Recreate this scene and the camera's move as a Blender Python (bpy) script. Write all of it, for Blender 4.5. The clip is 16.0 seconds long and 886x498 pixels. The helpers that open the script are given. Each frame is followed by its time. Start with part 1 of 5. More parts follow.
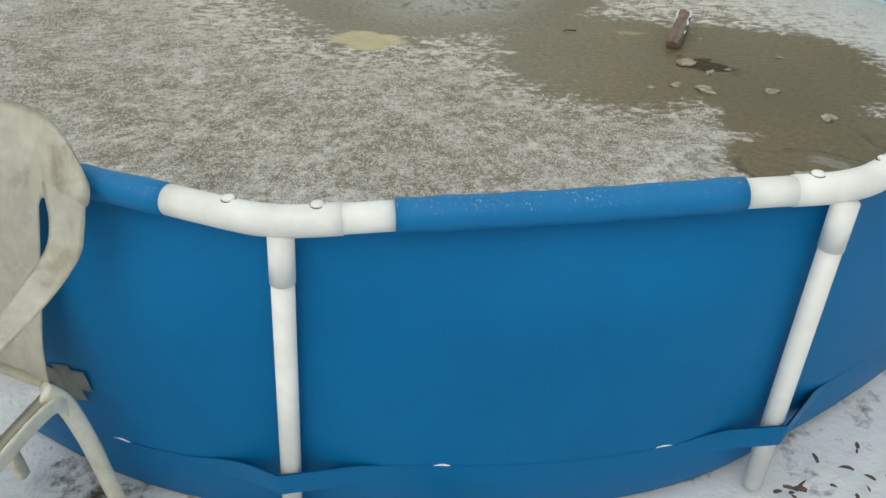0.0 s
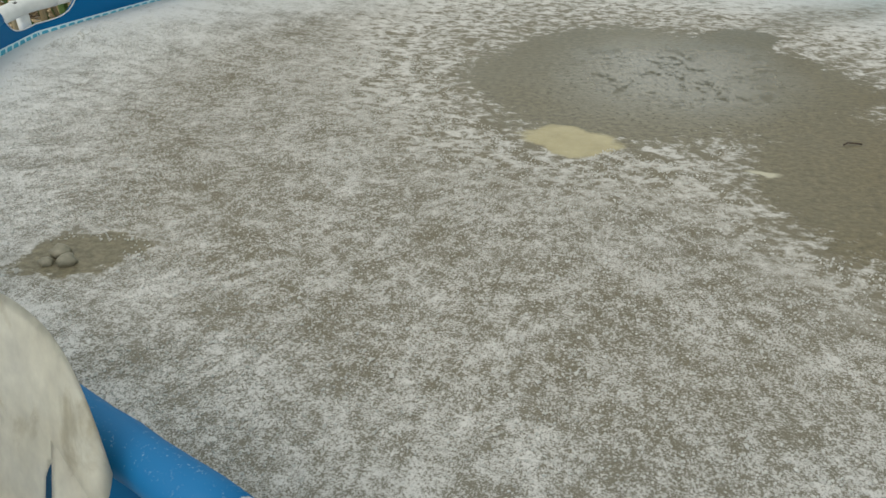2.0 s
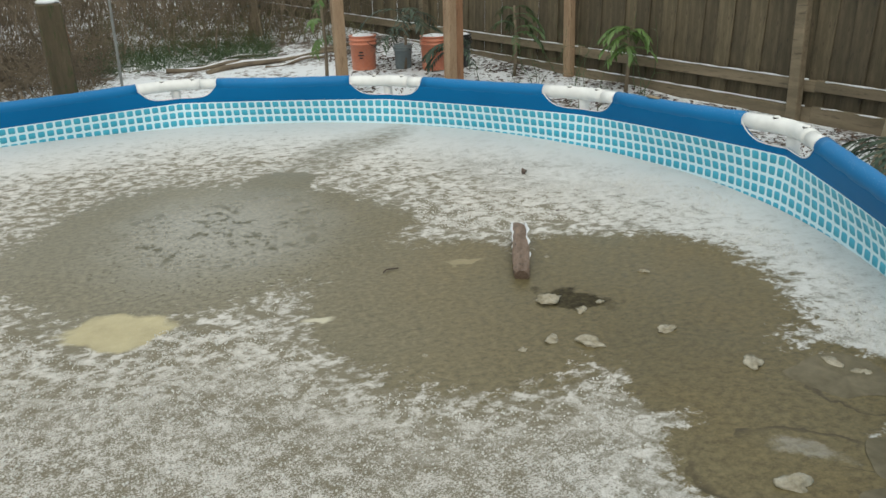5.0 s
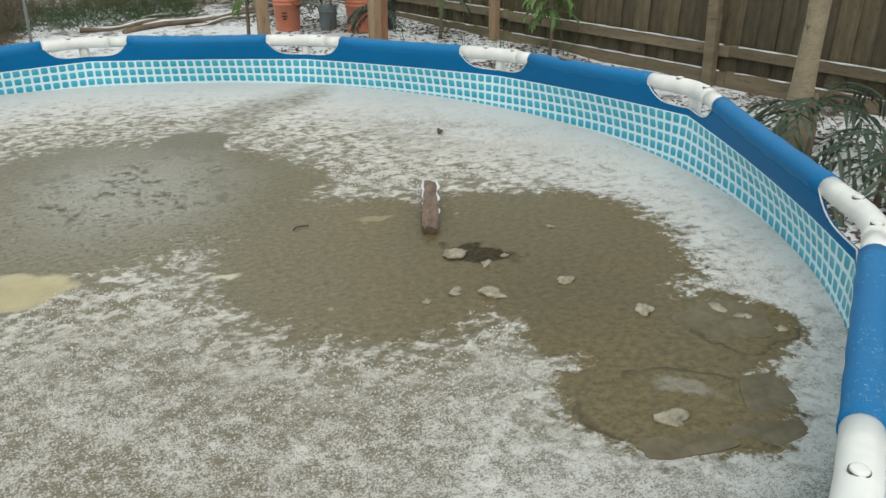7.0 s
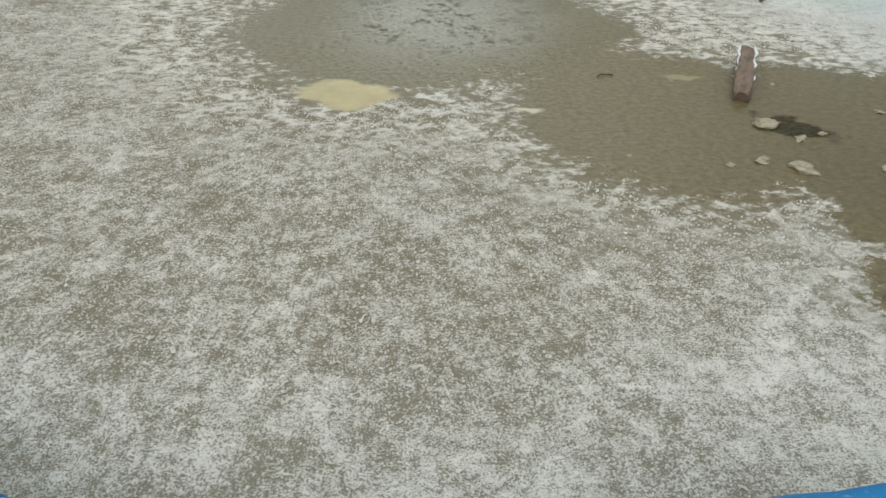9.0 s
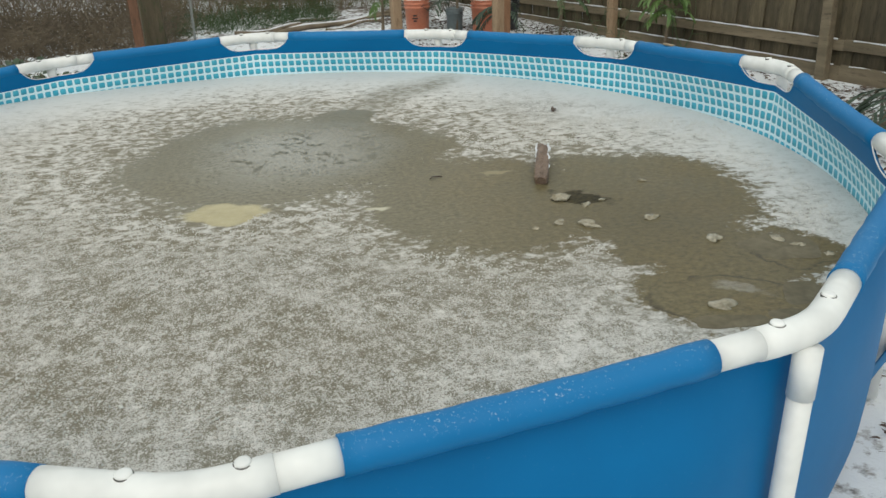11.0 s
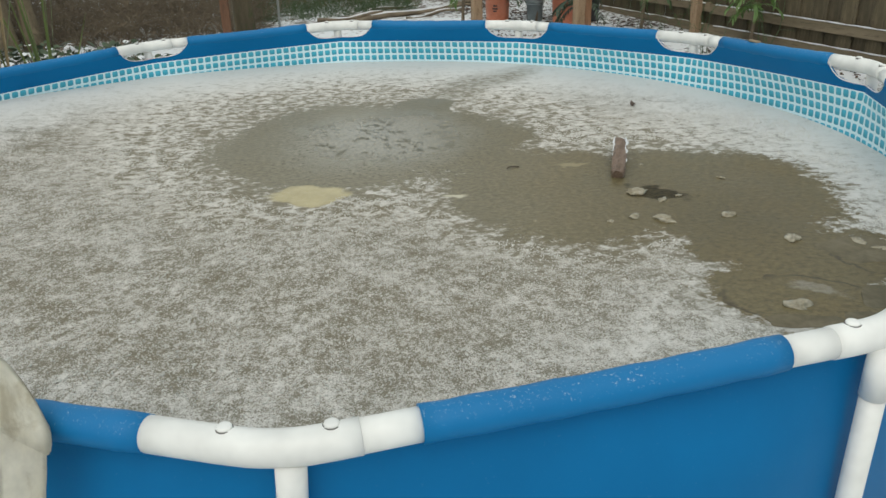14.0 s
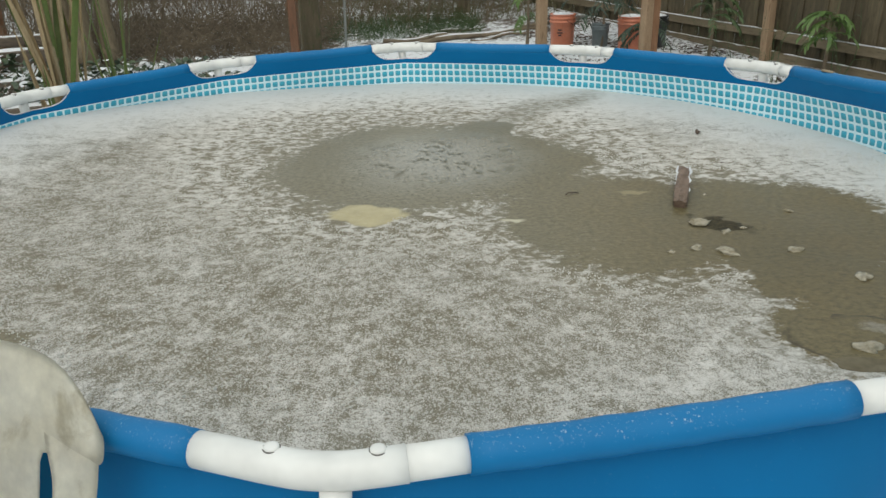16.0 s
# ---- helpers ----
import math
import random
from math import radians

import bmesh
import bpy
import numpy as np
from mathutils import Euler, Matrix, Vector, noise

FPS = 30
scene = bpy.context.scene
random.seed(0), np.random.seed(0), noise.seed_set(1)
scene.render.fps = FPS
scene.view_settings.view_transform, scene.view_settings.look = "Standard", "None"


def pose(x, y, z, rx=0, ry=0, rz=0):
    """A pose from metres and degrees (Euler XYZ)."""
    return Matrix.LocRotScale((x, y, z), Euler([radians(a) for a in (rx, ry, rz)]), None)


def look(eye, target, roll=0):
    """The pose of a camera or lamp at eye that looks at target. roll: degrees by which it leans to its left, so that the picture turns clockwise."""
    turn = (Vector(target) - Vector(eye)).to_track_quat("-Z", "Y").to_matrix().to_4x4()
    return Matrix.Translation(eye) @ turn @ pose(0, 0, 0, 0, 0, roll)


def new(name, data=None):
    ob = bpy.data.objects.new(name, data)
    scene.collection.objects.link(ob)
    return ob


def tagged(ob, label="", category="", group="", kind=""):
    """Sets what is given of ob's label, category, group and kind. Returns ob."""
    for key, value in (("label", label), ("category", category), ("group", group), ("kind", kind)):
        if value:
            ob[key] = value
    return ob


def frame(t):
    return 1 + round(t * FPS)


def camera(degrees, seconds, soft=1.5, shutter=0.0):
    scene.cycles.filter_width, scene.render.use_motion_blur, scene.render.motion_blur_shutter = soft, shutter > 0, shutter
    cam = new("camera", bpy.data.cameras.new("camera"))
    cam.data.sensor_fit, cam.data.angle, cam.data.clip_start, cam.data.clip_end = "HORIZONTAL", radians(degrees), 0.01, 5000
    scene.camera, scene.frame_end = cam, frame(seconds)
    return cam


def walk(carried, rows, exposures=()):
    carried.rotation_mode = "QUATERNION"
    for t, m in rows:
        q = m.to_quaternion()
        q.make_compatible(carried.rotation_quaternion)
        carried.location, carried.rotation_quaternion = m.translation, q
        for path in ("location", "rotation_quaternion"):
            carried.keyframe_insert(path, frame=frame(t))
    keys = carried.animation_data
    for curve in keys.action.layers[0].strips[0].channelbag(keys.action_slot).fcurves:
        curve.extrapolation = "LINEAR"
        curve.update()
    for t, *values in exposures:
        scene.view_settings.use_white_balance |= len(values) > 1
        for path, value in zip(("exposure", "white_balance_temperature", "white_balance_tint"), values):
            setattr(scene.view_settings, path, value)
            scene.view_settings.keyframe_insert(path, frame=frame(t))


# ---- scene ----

# ---------------------------------------------------------------- camera
cam = camera(58.86, 16.0, soft=1.5)
PATH = [
    (0, (0.3026, -3.2726, 1.5591), (0.2749, -1.5797, 0.4945), 0.78),
    (0.5, (0.2966, -3.0371, 1.5304), (0.2479, -1.3579, 0.4451), 0.43),
    (1, (0.3208, -2.7611, 1.5340), (0.2023, -1.0291, 0.5410), 1.60),
    (1.5, (0.2638, -2.6253, 1.5163), (-0.0400, -0.9142, 0.5264), 0.46),
    (2, (0.1217, -2.4953, 1.5090), (-0.3068, -0.8162, 0.5105), -0.22),
    (2.5, (0.0314, -2.4172, 1.5164), (-0.4776, -0.7416, 0.5504), 0.15),
    (3, (0.0430, -2.4069, 1.5387), (-0.4825, -0.6941, 0.6499), -0.34),
    (3.5, (0.0847, -2.3862, 1.5514), (-0.3429, -0.6096, 0.7384), -2.45),
    (4, (0.1466, -2.3710, 1.5619), (0.0425, -0.5465, 0.7491), -2.00),
    (4.5, (0.2058, -2.3796, 1.5850), (0.3766, -0.5367, 0.8268), -1.84),
    (5, (0.2792, -2.3881, 1.5990), (0.7909, -0.5998, 0.8639), -1.57),
    (5.2, (0.3023, -2.3940, 1.5991), (0.8645, -0.6248, 0.8551), -1.42),
    (7.3, (0.3403, -2.4566, 1.5774), (0.9939, -0.7684, 0.7272), 0.11),
    (7.5, (0.3373, -2.4595, 1.5744), (0.9475, -0.7722, 0.6909), 0.00),
    (8, (0.2763, -2.4974, 1.5473), (0.5888, -0.7506, 0.6248), 0.54),
    (8.5, (0.2340, -2.4913, 1.5172), (0.2832, -0.7814, 0.4808), 0.56),
    (8.7, (0.2111, -2.4798, 1.5073), (0.2356, -0.8018, 0.4194), 0.96),
    (10.8, (0.1847, -2.9920, 1.5808), (0.5173, -1.2170, 0.7212), -2.23),
    (11, (0.1621, -3.0084, 1.5941), (0.5407, -1.2129, 0.7988), -2.07),
    (11.5, (0.1530, -3.0577, 1.6049), (0.5562, -1.2611, 0.8240), -1.67),
    (12, (0.1609, -3.0695, 1.6061), (0.5699, -1.2775, 0.8180), -0.99),
    (12.5, (0.1541, -3.0640, 1.6042), (0.5684, -1.2761, 0.8093), -0.43),
    (13, (0.1472, -3.0636, 1.6053), (0.5048, -1.2736, 0.7880), -0.87),
    (13.5, (0.1423, -3.0666, 1.6067), (0.4745, -1.2730, 0.7866), -0.91),
    (14, (0.1261, -3.0683, 1.6123), (0.3332, -1.2530, 0.7990), -1.75),
    (14.5, (0.1115, -3.0731, 1.6180), (0.2145, -1.2417, 0.8208), -1.63),
    (15, (0.1188, -3.0717, 1.6206), (0.1798, -1.2309, 0.8410), -1.85),
    (15.5, (0.1259, -3.0587, 1.6166), (0.1903, -1.2107, 0.8545), -1.44),
    (16, (0.1304, -3.0510, 1.6153), (0.1977, -1.2030, 0.8535), -1.32),
]
walk(cam, [(t, look(eye, target, roll)) for t, eye, target, roll in PATH],
     exposures=((0.0, -0.05, 6500, 10), (1.8, -0.08, 6500, 10), (2.4, -0.18, 6500, 10), (3.5, -0.10, 6500, 10), (4.5, 0.06, 6500, 10), (5.0, 0.10, 6500, 10), (7.5, 0.12, 6500, 10),
                (8.5, 0.12, 6500, 10), (11.0, 0.0, 6500, 10), (12.5, -0.06, 6500, 10), (16.0, -0.05, 6500, 10)))

# ---------------------------------------------------------------- world and light: a bright overcast winter day
world = bpy.data.worlds.new("overcast_sky")
scene.world = world
world.use_nodes = True
wt = world.node_tree
sky = wt.nodes.new("ShaderNodeTexSky")
sky.sky_type = "NISHITA"
sky.sun_disc = False
sky.sun_elevation = radians(48)
sky.sun_rotation = radians(200)
sky.air_density, sky.dust_density, sky.ozone_density = 1.0, 7.0, 0.6
pale = wt.nodes.new("ShaderNodeMixRGB")
pale.inputs[0].default_value = 0.75
pale.inputs[2].default_value = (6.8, 7.35, 7.0, 1)
wt.links.new(sky.outputs[0], pale.inputs[1])
wt.links.new(pale.outputs[0], wt.nodes["Background"].inputs[0])
wt.nodes["Background"].inputs[1].default_value = 0.125
sun_data = bpy.data.lights.new("sun", "SUN")
sun_data.energy, sun_data.angle, sun_data.color = 0.6, radians(50), (0.97, 1.0, 0.95)
sun = new("sun", sun_data)
sun.matrix_world = look((-3, -6, 12), (0, 0, 0))

# ---------------------------------------------------------------- small helpers


def node(nt, kind, ins=(), **props):
    n = nt.nodes.new("ShaderNode" + kind)
    for k, v in props.items():
        if k == "operation":
            n.operation = v
        elif k == "blend_type":
            n.blend_type = v
        elif k == "data_type":
            n.data_type = v
        elif k == "feature":
            n.feature = v
        elif k == "invert":
            n.invert = v
    for i, v in enumerate(ins):
        if v is None:
            continue
        if isinstance(v, bpy.types.NodeSocket):
            nt.links.new(v, n.inputs[i])
        else:
            if isinstance(v, tuple) and len(v) == 3 and n.inputs[i].type == "RGBA":
                v = (*v, 1)
            n.inputs[i].default_value = v
    return n


def material(name, rough=0.6, metallic=0.0, color=(0.5, 0.5, 0.5)):
    m = bpy.data.materials.new(name)
    m.use_nodes = True
    b = m.node_tree.nodes["Principled BSDF"]
    b.inputs["Roughness"].default_value = rough
    b.inputs["Metallic"].default_value = metallic
    b.inputs["Base Color"].default_value = (*color, 1)
    return m, m.node_tree, b


def coords(nt, scale=(1, 1, 1), kind="Object"):
    tc = nt.nodes.new("ShaderNodeTexCoord")
    mp = nt.nodes.new("ShaderNodeMapping")
    mp.inputs["Scale"].default_value = scale
    nt.links.new(tc.outputs[kind], mp.inputs[0])
    return mp.outputs[0]


def noise_tex(nt, vec, scale, detail=4.0, rough=0.55, distort=0.0):
    n = nt.nodes.new("ShaderNodeTexNoise")
    nt.links.new(vec, n.inputs["Vector"])
    n.inputs["Scale"].default_value, n.inputs["Detail"].default_value = scale, detail
    n.inputs["Roughness"].default_value, n.inputs["Distortion"].default_value = rough, distort
    return n.outputs["Fac"]


def voronoi(nt, vec, scale, out="Distance", feature="F1"):
    n = nt.nodes.new("ShaderNodeTexVoronoi")
    n.feature = feature
    nt.links.new(vec, n.inputs["Vector"])
    n.inputs["Scale"].default_value = scale
    return n.outputs[out]


def ramp(nt, fac, *stops):
    n = nt.nodes.new("ShaderNodeValToRGB")
    el = n.color_ramp.elements
    while len(el) < len(stops):
        el.new(0.5)
    for e, (pos, c) in zip(el, stops):
        e.position = pos
        e.color = (c, c, c, 1) if isinstance(c, (int, float)) else (*c, 1)
    nt.links.new(fac, n.inputs[0])
    return n.outputs[0]


def mixc(nt, fac, a, b, blend="MIX"):
    return node(nt, "MixRGB", (fac, a, b), blend_type=blend).outputs[0]


def calc(nt, op, *ins):
    return node(nt, "Math", ins, operation=op).outputs[0]


def bump(nt, b, height, strength=0.3, distance=0.01):
    n = nt.nodes.new("ShaderNodeBump")
    n.inputs["Strength"].default_value, n.inputs["Distance"].default_value = strength, distance
    nt.links.new(height, n.inputs["Height"])
    nt.links.new(n.outputs[0], b.inputs["Normal"])


def speckled(name, c1, c2, scale=8.0, rough=0.6, fine=90.0, depth=0.3, distance=0.004, c3=None, kind="Object", stretch=(1, 1, 1), random_tint=0.0):
    """A two-scale material: broad stains and fine grain, with relief."""
    m, nt, b = material(name, rough)
    v = coords(nt, stretch, kind)
    big = ramp(nt, noise_tex(nt, v, scale, 5, 0.6), (0.35, 0.0), (0.68, 1.0))
    col = mixc(nt, big, c1, c2)
    grain = noise_tex(nt, v, fine, 3, 0.6)
    if c3:
        col = mixc(nt, ramp(nt, noise_tex(nt, v, scale * 3.1, 6, 0.65, 0.4), (0.55, 0.0), (0.68, 0.9)), col, c3)
    col = mixc(nt, 0.45, col, ramp(nt, grain, (0.25, 0.45), (0.75, 1.0)), "MULTIPLY")
    if random_tint:
        oi = nt.nodes.new("ShaderNodeObjectInfo")
        col = mixc(nt, 1.0, col, ramp(nt, oi.outputs["Random"], (0.0, 1 - random_tint), (1.0, 1.0)), "MULTIPLY")
    nt.links.new(col, b.inputs["Base Color"])
    bump(nt, b, grain, depth, distance)
    return m


def mesh_of(name, bm, *mats, smooth=True):
    me = bpy.data.meshes.new(name)
    bm.normal_update()
    bm.to_mesh(me)
    bm.free()
    for m in mats:
        me.materials.append(m)
    if smooth:
        me.shade_smooth()
    return me


def part(name, bm, mat, parent=None, label="", smooth=True, at=None):
    mats = mat if isinstance(mat, (list, tuple)) else (mat,)
    ob = new(name, mesh_of(name, bm, *mats, smooth=smooth))
    if at is not None:
        ob.matrix_basis = at
    if parent is not None:
        ob.parent = parent
    if label:
        ob["label"] = label
    return ob


def tube(bm, pts, radii, sides=12, caps=True):
    """A round tube along pts."""
    pts = [Vector(q) for q in pts]
    if isinstance(radii, (int, float)):
        radii = [radii] * len(pts)
    rings, up = [], None
    for i, q in enumerate(pts):
        d = (pts[min(i + 1, len(pts) - 1)] - pts[max(i - 1, 0)]).normalized()
        if up is None:
            up = d.orthogonal().normalized()
        up = (up - d * up.dot(d))
        up = up.normalized() if up.length > 1e-6 else d.orthogonal().normalized()
        side = d.cross(up)
        rings.append([bm.verts.new(q + radii[i] * (math.cos(a) * up + math.sin(a) * side))
                      for a in (2 * math.pi * k / sides for k in range(sides))])
    for r0, r1 in zip(rings, rings[1:]):
        for k in range(sides):
            bm.faces.new((r0[k], r0[(k + 1) % sides], r1[(k + 1) % sides], r1[k]))
    if caps:
        bm.faces.new(rings[0][::-1])
        bm.faces.new(rings[-1])
    return bm


def box(bm, size, m=Matrix(), bevel=0.0):
    r = bmesh.ops.create_cube(bm, size=1, matrix=m @ Matrix.Diagonal((*size, 1)))
    if bevel:
        es = list({e for v in r["verts"] for e in v.link_edges})
        bmesh.ops.bevel(bm, geom=es, offset=bevel, segments=1, affect="EDGES")
    return bm


def rock(bm, centre, size, seed, sub=2, rough=0.35):
    """An uneven lump."""
    r = bmesh.ops.create_icosphere(bm, subdivisions=sub, radius=1)
    for v in r["verts"]:
        n = noise.noise(v.co * 1.3 + Vector((seed * 7.1, seed * 3.3, 0))) + 0.5 * noise.noise(v.co * 3.1 + Vector((seed, 0, 9)))
        v.co = Vector(centre) + Vector([c * s for c, s in zip(v.co * (1 + rough * n), size)])
    return bm


def blade(bm, base, tip_dir, length, width, droop, seg=5, twist=0.0, tip=0.08):
    """A strap leaf: a folded strip that bends over."""
    d = Vector(tip_dir).normalized()
    side = d.cross(Vector((0, 0, 1)))
    side = side.normalized() if side.length > 1e-4 else Vector((1, 0, 0))
    side = Matrix.Rotation(twist, 3, d) @ side
    q, rows = Vector(base), []
    for i in range(seg + 1):
        f = i / seg
        w = width * (0.55 + 0.9 * f if f < 0.35 else (1 - ((f - 0.35) / 0.65) ** 2) * (1 - tip) * 0.87 + tip)
        up = side.cross(d).normalized()
        rows.append([bm.verts.new(q - side * w / 2), bm.verts.new(q - up * w * 0.12), bm.verts.new(q + side * w / 2)])
        q = q + d * length / seg
        d = (d + Vector((0, 0, -droop / seg))).normalized()
    for a, b in zip(rows, rows[1:]):
        bm.faces.new((a[0], a[1], b[1], b[0]))
        bm.faces.new((a[1], a[2], b[2], b[1]))


# ---------------------------------------------------------------- the lie of the land and of the pool
R_POOL, RIM_Z, LEAN_X, WATER_Z = 2.25, 0.855, 0.022, 0.640
PIPE = 0.0285


def ground_z(x, y):
    far = max(0.0, math.hypot(x, y) - 2.7)
    back = 0.0381 * max(-3.0, min(3.0, x) - 1.0)
    front = 0.06 + 0.075 * (max(-1.0, min(1.3, x)) - 0.1)
    f = max(0.0, min(1.0, y / 2.5))
    return front + (back - front) * f + far * max(-0.02, 0.06 * (y / (math.hypot(x, y) + 0.01)))


# how far the frame has settled out of true at each joint: outwards, upwards, and round the rim in degrees
SETTLED = {0: (-0.048, 0.013, 0.0), 1: (0.015, 0.009, 0.31), 2: (0.004, 0.014, 0.51), 3: (-0.004, 0.025, 0.05),
           4: (0.008, -0.004, -0.31), 5: (-0.006, -0.006, -0.08), 6: (0.003, 0.036, -0.12), 7: (0.012, -0.010, -0.45),
           8: (-0.022, 0.015, 0.72), 9: (-0.165, 0.003, 1.97), 10: (-0.271, 0.009, -1.17), 11: (-0.076, 0.007, 0.0)}


def joint(i):
    dr, dz, turn = SETTLED[i % 12]
    a = radians(-92.6 + 30.0 * (9 - i) + turn)
    x, y = (R_POOL + dr) * math.cos(a), (R_POOL + dr) * math.sin(a)
    return Vector((x, y, RIM_Z + LEAN_X * x + dz))


def ice_z(x, y):
    """The ice is flat but for the side where it has been pushed up against the wall."""
    r, a = math.hypot(x, y), math.degrees(math.atan2(y, x)) % 360
    rise = 0.065 * math.exp(-((a - 165) / 42.0) ** 2)
    f = max(0.0, min(1.0, (r - 1.25) / 0.95))
    return rise * f * f * (3 - 2 * f)

# ---------------------------------------------------------------- materials


def ground_material():
    """Thin snow, with soil and rotten leaves showing through, most of all under the brush at the back."""
    m, nt, b = material("snowy_ground", 0.85)
    v = coords(nt)
    sep = node(nt, "SeparateXYZ", (v,))
    back = node(nt, "MapRange", (sep.outputs[1], 4.5, 8.0, 0.0, 0.13)).outputs[0]
    side = node(nt, "MapRange", (sep.outputs[0], 2.3, 3.6, 0.0, 0.09)).outputs[0]
    n = calc(nt, "ADD", calc(nt, "MULTIPLY", noise_tex(nt, v, 1.7, 6, 0.65), 0.55), calc(nt, "MULTIPLY", noise_tex(nt, v, 14, 5, 0.7), 0.45))
    rad = node(nt, "VectorMath", (node(nt, "VectorMath", (v, (1, 1, 0)), operation="MULTIPLY").outputs[0],), operation="LENGTH").outputs["Value"]
    foot = node(nt, "MapRange", (rad, 2.28, 2.42, 0.08, 0.0)).outputs[0]      # more dark soil close along the pool
    n = calc(nt, "ADD", n, calc(nt, "MAXIMUM", foot, calc(nt, "MAXIMUM", back, side)))
    bare = ramp(nt, n, (0.60, 0.0), (0.68, 1.0))
    soil = mixc(nt, ramp(nt, noise_tex(nt, v, 30, 5, 0.7), (0.35, 0.0), (0.65, 1.0)), (0.05, 0.038, 0.028), (0.16, 0.12, 0.085))
    snow = mixc(nt, noise_tex(nt, v, 3, 4), (0.60, 0.63, 0.65), (0.76, 0.78, 0.80))
    nt.links.new(mixc(nt, bare, snow, soil), b.inputs["Base Color"])
    bump(nt, b, mixc(nt, bare, noise_tex(nt, v, 25, 5, 0.6), noise_tex(nt, v, 60, 4, 0.7)), 0.6, 0.015)
    return m


GROUND = ground_material()
BLUE, nt, b = material("blue_vinyl", 0.48)
v = coords(nt)
cl = ramp(nt, noise_tex(nt, v, 2.2, 5, 0.6), (0.3, (0.0015, 0.124, 0.318)), (0.7, (0.002, 0.148, 0.372)))
cl = mixc(nt, ramp(nt, noise_tex(nt, v, 120, 2), (0.68, 0.0), (0.76, 0.03)), cl, (0.5, 0.55, 0.6))
nt.links.new(cl, b.inputs["Base Color"])
bump(nt, b, noise_tex(nt, v, 3.5, 2), 0.12, 0.03)
b.inputs["Specular IOR Level"].default_value = 0.12


def frosted_vinyl():
    """The blue vinyl of the sleeves, with grains of frost lying on top."""
    m, nt, b = material("frosted_blue_vinyl", 0.5)
    v = coords(nt)
    col = ramp(nt, noise_tex(nt, v, 2.2, 5, 0.6), (0.3, (0.0015, 0.142, 0.36)), (0.7, (0.002, 0.168, 0.415)))
    geo = nt.nodes.new("ShaderNodeNewGeometry")
    up = node(nt, "SeparateXYZ", (geo.outputs["Normal"],)).outputs[2]
    lying = ramp(nt, up, (0.25, 0.0), (0.85, 1.0))
    grains = ramp(nt, noise_tex(nt, v, 150, 3, 0.8), (0.60, 0.0), (0.67, 0.6))
    patch = ramp(nt, noise_tex(nt, v, 9, 4, 0.7), (0.42, 0.0), (0.62, 1.0))
    frost = calc(nt, "MULTIPLY", calc(nt, "MULTIPLY", lying, grains), patch)
    film = calc(nt, "MULTIPLY", lying, 0.015)
    nt.links.new(mixc(nt, calc(nt, "ADD", frost, film), col, (0.62, 0.70, 0.74)), b.inputs["Base Color"])
    b.inputs["Specular IOR Level"].default_value = 0.25
    bump(nt, b, calc(nt, "ADD", frost, noise_tex(nt, v, 6, 3)), 0.2, 0.006)
    return m


FROSTED = frosted_vinyl()
PVC = speckled("white_pipe", (0.85, 0.86, 0.84), (0.89, 0.90, 0.88), 3, 0.36, 9, 0.0, 0.001)
EDGING = speckled("white_weld", (0.86, 0.87, 0.87), (0.9, 0.9, 0.9), 12, 0.5, 30, 0.0, 0.001)


def print_material():
    """Vinyl with a printed band of little square tiles."""
    m, nt, b = material("tile_print_vinyl", 0.4)
    uv = coords(nt, (1, 1, 1), "UV")
    sep = node(nt, "SeparateXYZ", (uv,))
    cell = 0.0448
    fx = calc(nt, "ABSOLUTE", calc(nt, "SUBTRACT", calc(nt, "FRACT", calc(nt, "DIVIDE", sep.outputs[0], cell)), 0.5))
    fy = calc(nt, "ABSOLUTE", calc(nt, "SUBTRACT", calc(nt, "FRACT", calc(nt, "DIVIDE", sep.outputs[1], cell * 0.97)), 0.5))
    p4 = calc(nt, "POWER", calc(nt, "ADD", calc(nt, "POWER", fx, 5.0), calc(nt, "POWER", fy, 5.0)), 0.2)
    tile = ramp(nt, p4, (0.352, 1.0), (0.388, 0.0))
    hue = noise_tex(nt, uv, 14, 3)
    teal = ramp(nt, hue, (0.3, (0.035, 0.40, 0.58)), (0.7, (0.07, 0.50, 0.68)))
    grad = ramp(nt, calc(nt, "FRACT", calc(nt, "DIVIDE", sep.outputs[1], cell * 0.97)), (0.2, 0.72), (0.75, 1.0))
    teal = mixc(nt, 1.0, teal, grad, "MULTIPLY")
    col = mixc(nt, tile, (0.66, 0.86, 0.93), teal)
    nt.links.new(col, b.inputs["Base Color"])
    return m


PRINT = print_material()
DARKRING = speckled("dark_pin_ring", (0.06, 0.055, 0.05), (0.20, 0.19, 0.17), 40, 0.7)


